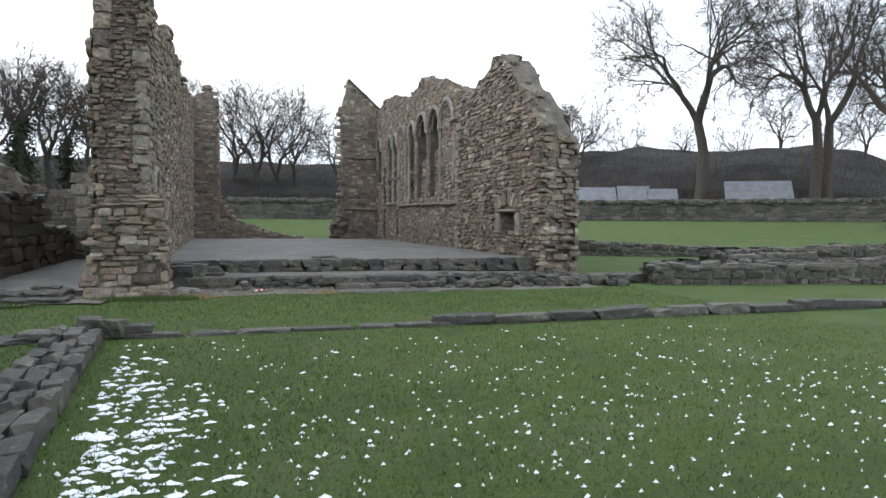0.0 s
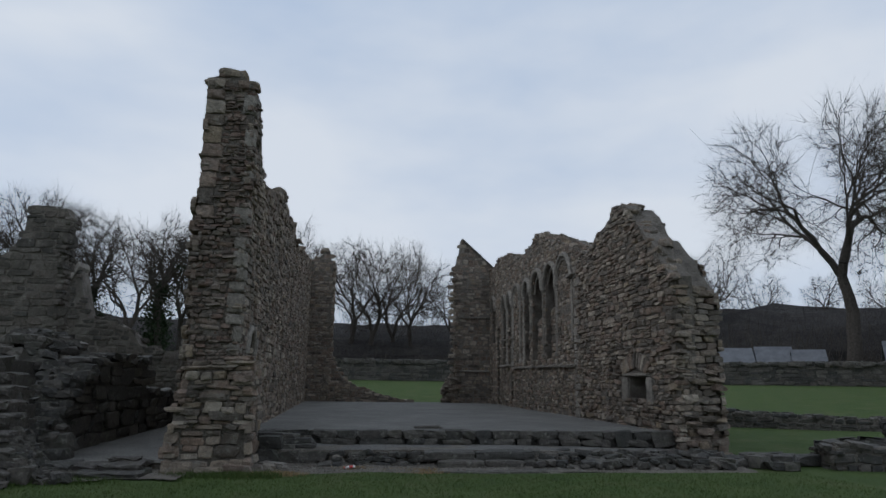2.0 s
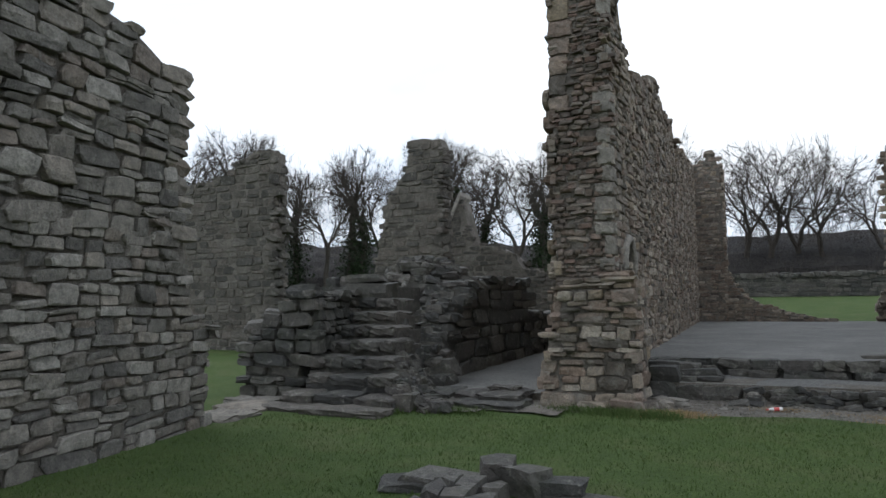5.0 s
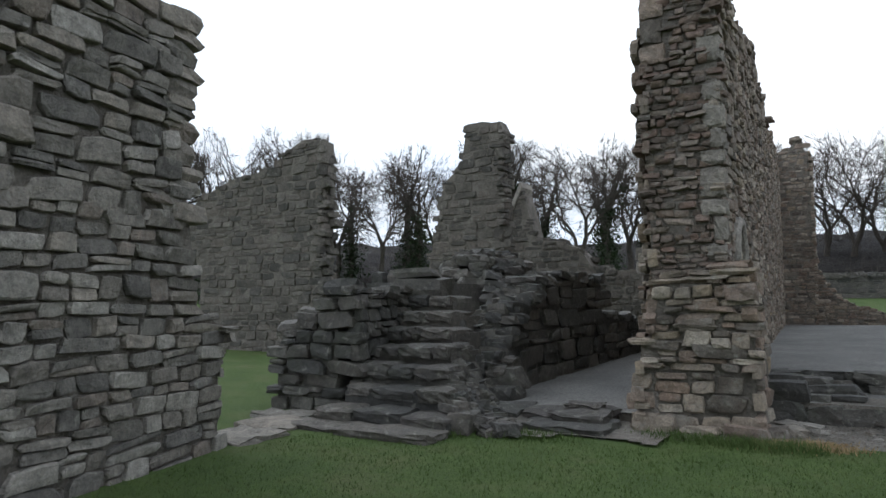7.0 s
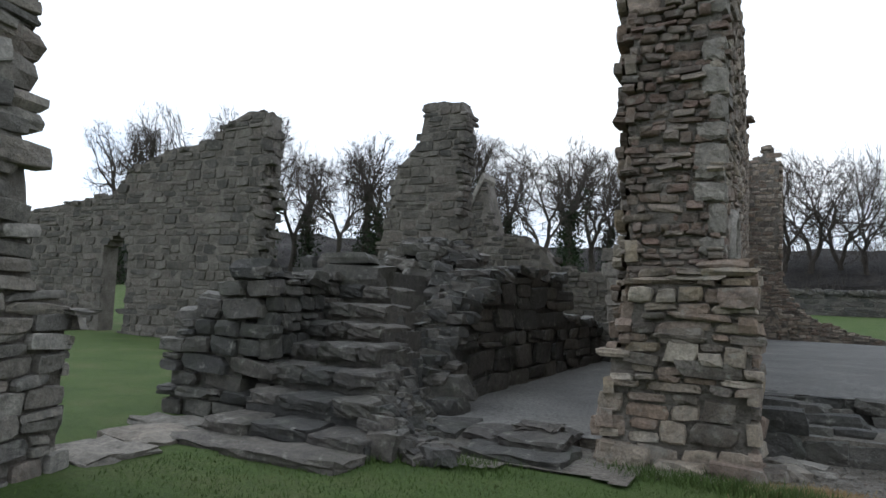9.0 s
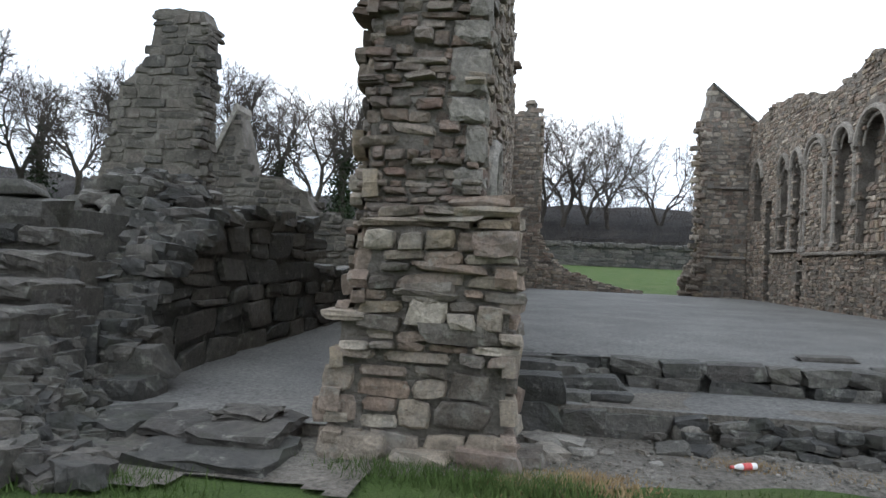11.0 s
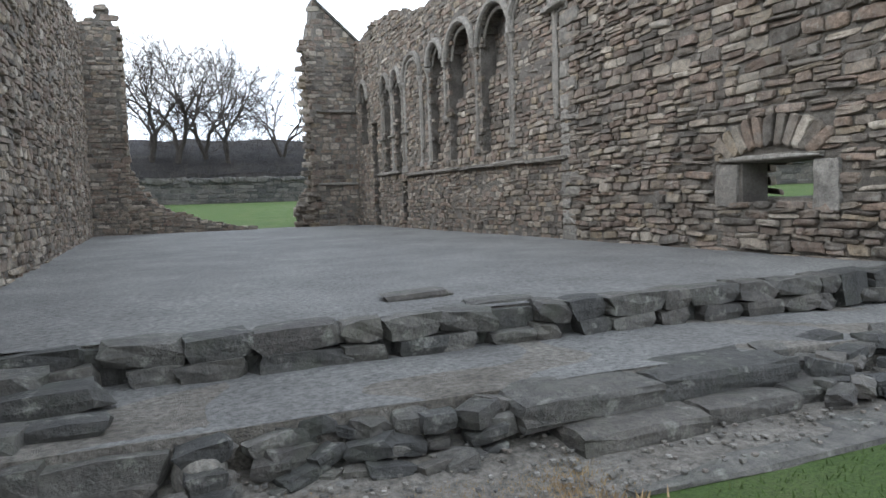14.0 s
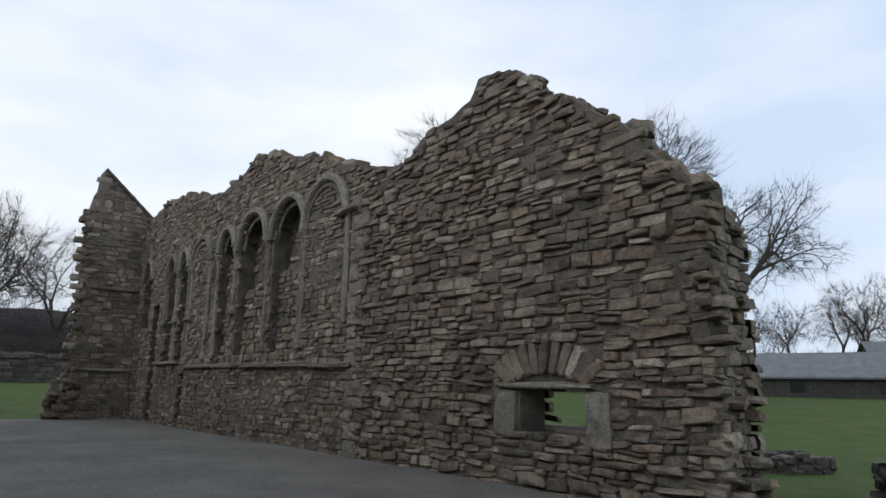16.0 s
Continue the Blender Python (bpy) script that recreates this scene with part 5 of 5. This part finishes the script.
for k in range(28):
    place((2, 3, 0, 3, 1)[k % 5], -52 + 1.72 * k + wood.uniform(-0.8, 0.8), wood.uniform(56, 70), wood.uniform(0.85, 1.02))
for k in range(20):
    az = -12 + 2.2 * k + wood.uniform(-0.7, 0.7)
    if az < -3 or az > 14:
        place((0, 1)[k % 2], az, wood.uniform(80, 95), wood.uniform(0.72, 0.98))
for az, d, s in ((-0.6, 76, 1.12), (1.2, 76, 1.16), (3.2, 77, 1.12), (4.8, 76, 1.02), (8.8, 78, 0.96), (12.6, 86, 0.66)):
    place(1, az, d, s)
for k in range(16):
    place((0, 1)[k % 2], 30 + 3.6 * k + wood.uniform(-1, 1), wood.uniform(92, 110), wood.uniform(0.6, 0.85) * (1 if k < 7 else 0.75))

for k in range(11):
    place((1, 0, 1)[k % 3], 62 + 2.3 * k + wood.uniform(-0.8, 0.8), wood.uniform(80, 98), wood.uniform(0.5, 0.72))

# thicket along the bank
tw_v, tw_f = [], []
for k in range(17000):
    az = wood.uniform(-60, 82)
    d = wood.uniform(72, 100)
    x, y = far_point(az, d)
    t = (d - 72) / 28
    low = 1 - 0.55 * smooth(45, 62, az)
    z = ground_z(x, y) + (0.2 + 6.2 * t ** 0.75) * low - 0.4
    h = wood.uniform(0.8, 2.4) * (1 + 0.9 * smooth(20, 27, az) * (1 - smooth(44, 52, az)))
    lean = Vector((wood.uniform(-0.5, 0.5), wood.uniform(-0.5, 0.5), 1)).normalized()
    tube(tw_v, tw_f, Vector((x, y, z)), Vector((x, y, z)) + lean * h, 0.05, 0.015, 3)
thicket = new("thicket", mesh_from("thicket", tw_v, tw_f, BARK))
tagged(thicket, "tangle of bare brush on the hillside", "undergrowth", kind="stuff")

# farm buildings -----------------------------------------------------------------


def house(name, label, x, y, turn, length, width, eaves, ridge, windows=2, walls=None):
    root = tagged(new(name), label, "house" if name == "cottage" else "shed")
    bm = bmesh.new()
    hl, hw = length / 2, width / 2
    vs = [bm.verts.new(p) for p in ((-hl, -hw, -1), (hl, -hw, -1), (hl, hw, -1), (-hl, hw, -1), (-hl, -hw, eaves), (hl, -hw, eaves), (hl, hw, eaves), (-hl, hw, eaves), (-hl, 0, ridge), (hl, 0, ridge))]
    for q in ((0, 1, 5, 4), (2, 3, 7, 6), (1, 2, 6, 9, 5), (3, 0, 4, 8, 7)):
        bm.faces.new([vs[k] for k in q])
    part("wall", bm, walls or WHITEWALL, root)
    for s in (-1, 1):
        bm = bmesh.new()
        slope = (ridge - eaves) / hw
        p = [(-hl - 0.3, s * (hw + 0.35), eaves - 0.35 * slope), (hl + 0.3, s * (hw + 0.35), eaves - 0.35 * slope), (hl + 0.3, 0, ridge), (-hl - 0.3, 0, ridge)]
        lo = [bm.verts.new((a, b, c + 0.02)) for a, b, c in p]
        hi = [bm.verts.new((a, b, c + 0.16)) for a, b, c in p]
        bm.faces.new(lo)
        bm.faces.new(hi)
        for k in range(4):
            bm.faces.new((lo[k], lo[(k + 1) % 4], hi[(k + 1) % 4], hi[k]))
        bmesh.ops.recalc_face_normals(bm, faces=bm.faces[:])
        part("roof", bm, SLATE, root)
    for k in range(windows):
        bm = bmesh.new()
        cx = -hl + length * (k + 0.5) / windows
        block(bm, cx - 0.5, cx + 0.5, -hw - 0.04, -hw + 0.1, eaves * 0.35, eaves * 0.8, 0.02, 0)
        part("window", bm, GLASS_DARK, root)
    root.matrix_basis = pose(x, y, ground_z(x, y) - 0.35, 0, 0, turn)
    return root


for az, d, L, W, e, rd, lift in ((29.4, 68, 4.6, 4.0, 1.9, 3.5, 0.6), (33.0, 69, 2.6, 4.0, 1.9, 3.6, 0.6), (35.4, 68, 2.2, 3.5, 1.8, 3.3, 0.5), (42.6, 68, 5.2, 5, 1.9, 3.9, 0.6)):
    x, y = far_point(az, d)
    h = house("cottage", "low farm cottage with a pale slate roof", x, y, -az + 8, L, W, e, rd)
sx, sy = 2.3 + 58 * math.sin(radians(70)), -1.9 + 58 * math.cos(radians(70))
house("farm_shed", "long low farm shed under a grey slate roof", sx, sy, -70, 16, 7, 1.7, 3.4, 3, DAMPSTONE)
sx, sy = 2.3 + 72 * math.sin(radians(71.5)), -1.9 + 72 * math.cos(radians(71.5))
house("farm_shed", "small gabled farm outbuilding with a slate roof", sx, sy, -50, 7, 6, 2.4, 4.6, 1, DAMPSTONE)

# grass, straw, snow -----------------------------------------------------------------


def blades(name, label, material, spots, h0, h1, w):
    v, f = [], []
    for x, y in spots:
        a = random.uniform(0, math.pi)
        h = random.uniform(h0, h1)
        z = ground_z(x, y) - 0.005
        lx, ly = random.uniform(-0.6, 0.6) * h, random.uniform(-0.6, 0.6) * h
        b = len(v)
        v += [(x - w * math.cos(a), y - w * math.sin(a), z), (x + w * math.cos(a), y + w * math.sin(a), z), (x + lx, y + ly, z + h)]
        f.append((b, b + 1, b + 2))
    return tagged(new(name, mesh_from(name, v, f, material)), label, "grass", kind="stuff")


def on_lawn(x, y):
    if y > apron_edge(x) - 0.05 and x > -1.3:
        return False
    if y > -1.0 and -3.6 < x < -0.9:
        return False
    return not (x < near_face_x(y) + 0.05 and x > near_face_x(y) - 1.2) and not (x < -3.0 and y > -1.6)


spots = []
while len(spots) < 90000:
    x, y = random.uniform(-4.6, 10), random.uniform(-12.5, 0.1)
    if random.random() < math.exp(-0.14 * math.hypot(x - 1.2, y + 9)) + 0.25 * (y > -3) and on_lawn(x, y):
        spots.append((x, y))
blades("lawn_grass", "short damp blades of winter grass", BLADE, spots, 0.015, 0.05, 0.006)
tufts = []
for x, y, s in ((-0.7, -0.32, 0.55), (-0.1, -0.4, 0.5), (0.3, -0.45, 0.4), (-2.5, -1.0, 0.7), (-3.3, -1.3, 0.4)):
    tufts += [(random.gauss(x, s * 0.5), random.gauss(y, 0.12)) for k in range(900)]
blades("grass_tufts", "longer grass tufts at the foot of the masonry", BLADE, tufts, 0.04, 0.12, 0.006)
straw = []
for x, y, sx, sy in ((0.35, -0.28, 0.22, 0.1), (0.5, -0.15, 0.2, 0.1), (2.85, 0.55, 0.32, 0.14), (2.4, 0.62, 0.3, 0.1), (3.05, 0.3, 0.15, 0.15), (1.9, 0.55, 0.2, 0.08)):
    straw += [(random.gauss(x, sx), random.gauss(y, sy)) for k in range(2200)]
blades("dead_grass", "patches of dead straw-coloured grass on mud", STRAW, straw, 0.015, 0.06, 0.009)

sv, sf = [], []
for k in range(2300):
    if k < 620:
        t = random.random()
        x, y = 0.1 + 0.65 * t + abs(random.gauss(0, 0.45)), -5.2 - 6.3 * t
    else:
        x, y = random.uniform(0.2, 8), random.uniform(-12.6, -5.1)
    if random.random() > 0.12 + 0.88 * smooth(-5.5, -10.5, y):
        continue
    s = random.uniform(0.004, 0.018) * (1.55 if k < 620 else 0.62) * (1.6 if random.random() < 0.12 else 1.0)
    z = ground_z(x, y) + 0.012
    b, n = len(sv), 7
    a0 = random.uniform(0, 6)
    sv.append((x, y, z + 0.012))
    for q in range(n):
        a = a0 + 2 * math.pi * q / n
        rr = s * random.uniform(0.5, 1.2)
        sv.append((x + rr * 2.4 * math.cos(a), y + rr * 0.9 * math.sin(a) + rr * 0.5 * math.cos(a + a0), z - 0.008))
    sf += [(b, b + 1 + q, b + 1 + (q + 1) % n) for q in range(n)]
tagged(new("snow_flecks", mesh_from("snow_flecks", sv, sf, SNOW)), "last white flecks of snow on grass", "snow", kind="stuff")
gv2, gf2 = [], []
for k in range(1500):
    x, y = random.uniform(-0.4, 8.5), random.uniform(-0.2, 1.1)
    if y < apron_edge(x) + 0.05:
        continue
    s = random.uniform(0.008, 0.03)
    v, f = ROCKS[k % 12]
    b = len(gv2)
    gv2 += [(x + s * p[0], y + s * p[1], 0.03 + 0.05 * smooth(0.2, 1.1, y) + s * 0.6 * p[2]) for p in v]
    gf2 += [tuple(i + b for i in q) for q in f]
tagged(new("pebbles", mesh_from("pebbles", gv2, gf2, GREYSTONE)), "scattered small pebbles on the mud", "pebbles", kind="stuff")

# a discarded bottle
bottle = tagged(new("plastic_bottle"), "crushed white plastic bottle with a red label on mud", "bottle")


def lathe(prof, sides=14):
    bm = bmesh.new()
    rings = [[bm.verts.new((x, r * math.cos(2 * math.pi * k / sides), r * math.sin(2 * math.pi * k / sides) * 0.85)) for k in range(sides)] for x, r in prof]
    for r0, r1 in zip(rings, rings[1:]):
        for k in range(sides):
            bm.faces.new((r0[k], r0[(k + 1) % sides], r1[(k + 1) % sides], r1[k]))
    bm.faces.new(rings[0])
    bm.faces.new(rings[-1])
    bmesh.ops.recalc_face_normals(bm, faces=bm.faces[:])
    return bm


part("body", lathe([(-0.1, 0.02), (-0.095, 0.031), (-0.04, 0.033), (0.03, 0.032), (0.06, 0.026), (0.085, 0.014), (0.1, 0.013)]), PLASTIC_WHITE, bottle)
part("label", lathe([(-0.05, 0.0342), (0.025, 0.0338)]), PLASTIC_RED, bottle, "red printed label")
part("cap", lathe([(0.098, 0.016), (0.122, 0.016), (0.124, 0.013)]), PLASTIC_RED, bottle, "red screw cap")
bottle.matrix_basis = pose(1.74, 0.39, 0.05, 0, 3, 195) @ Matrix.Diagonal((0.9, 0.9, 0.9, 1))
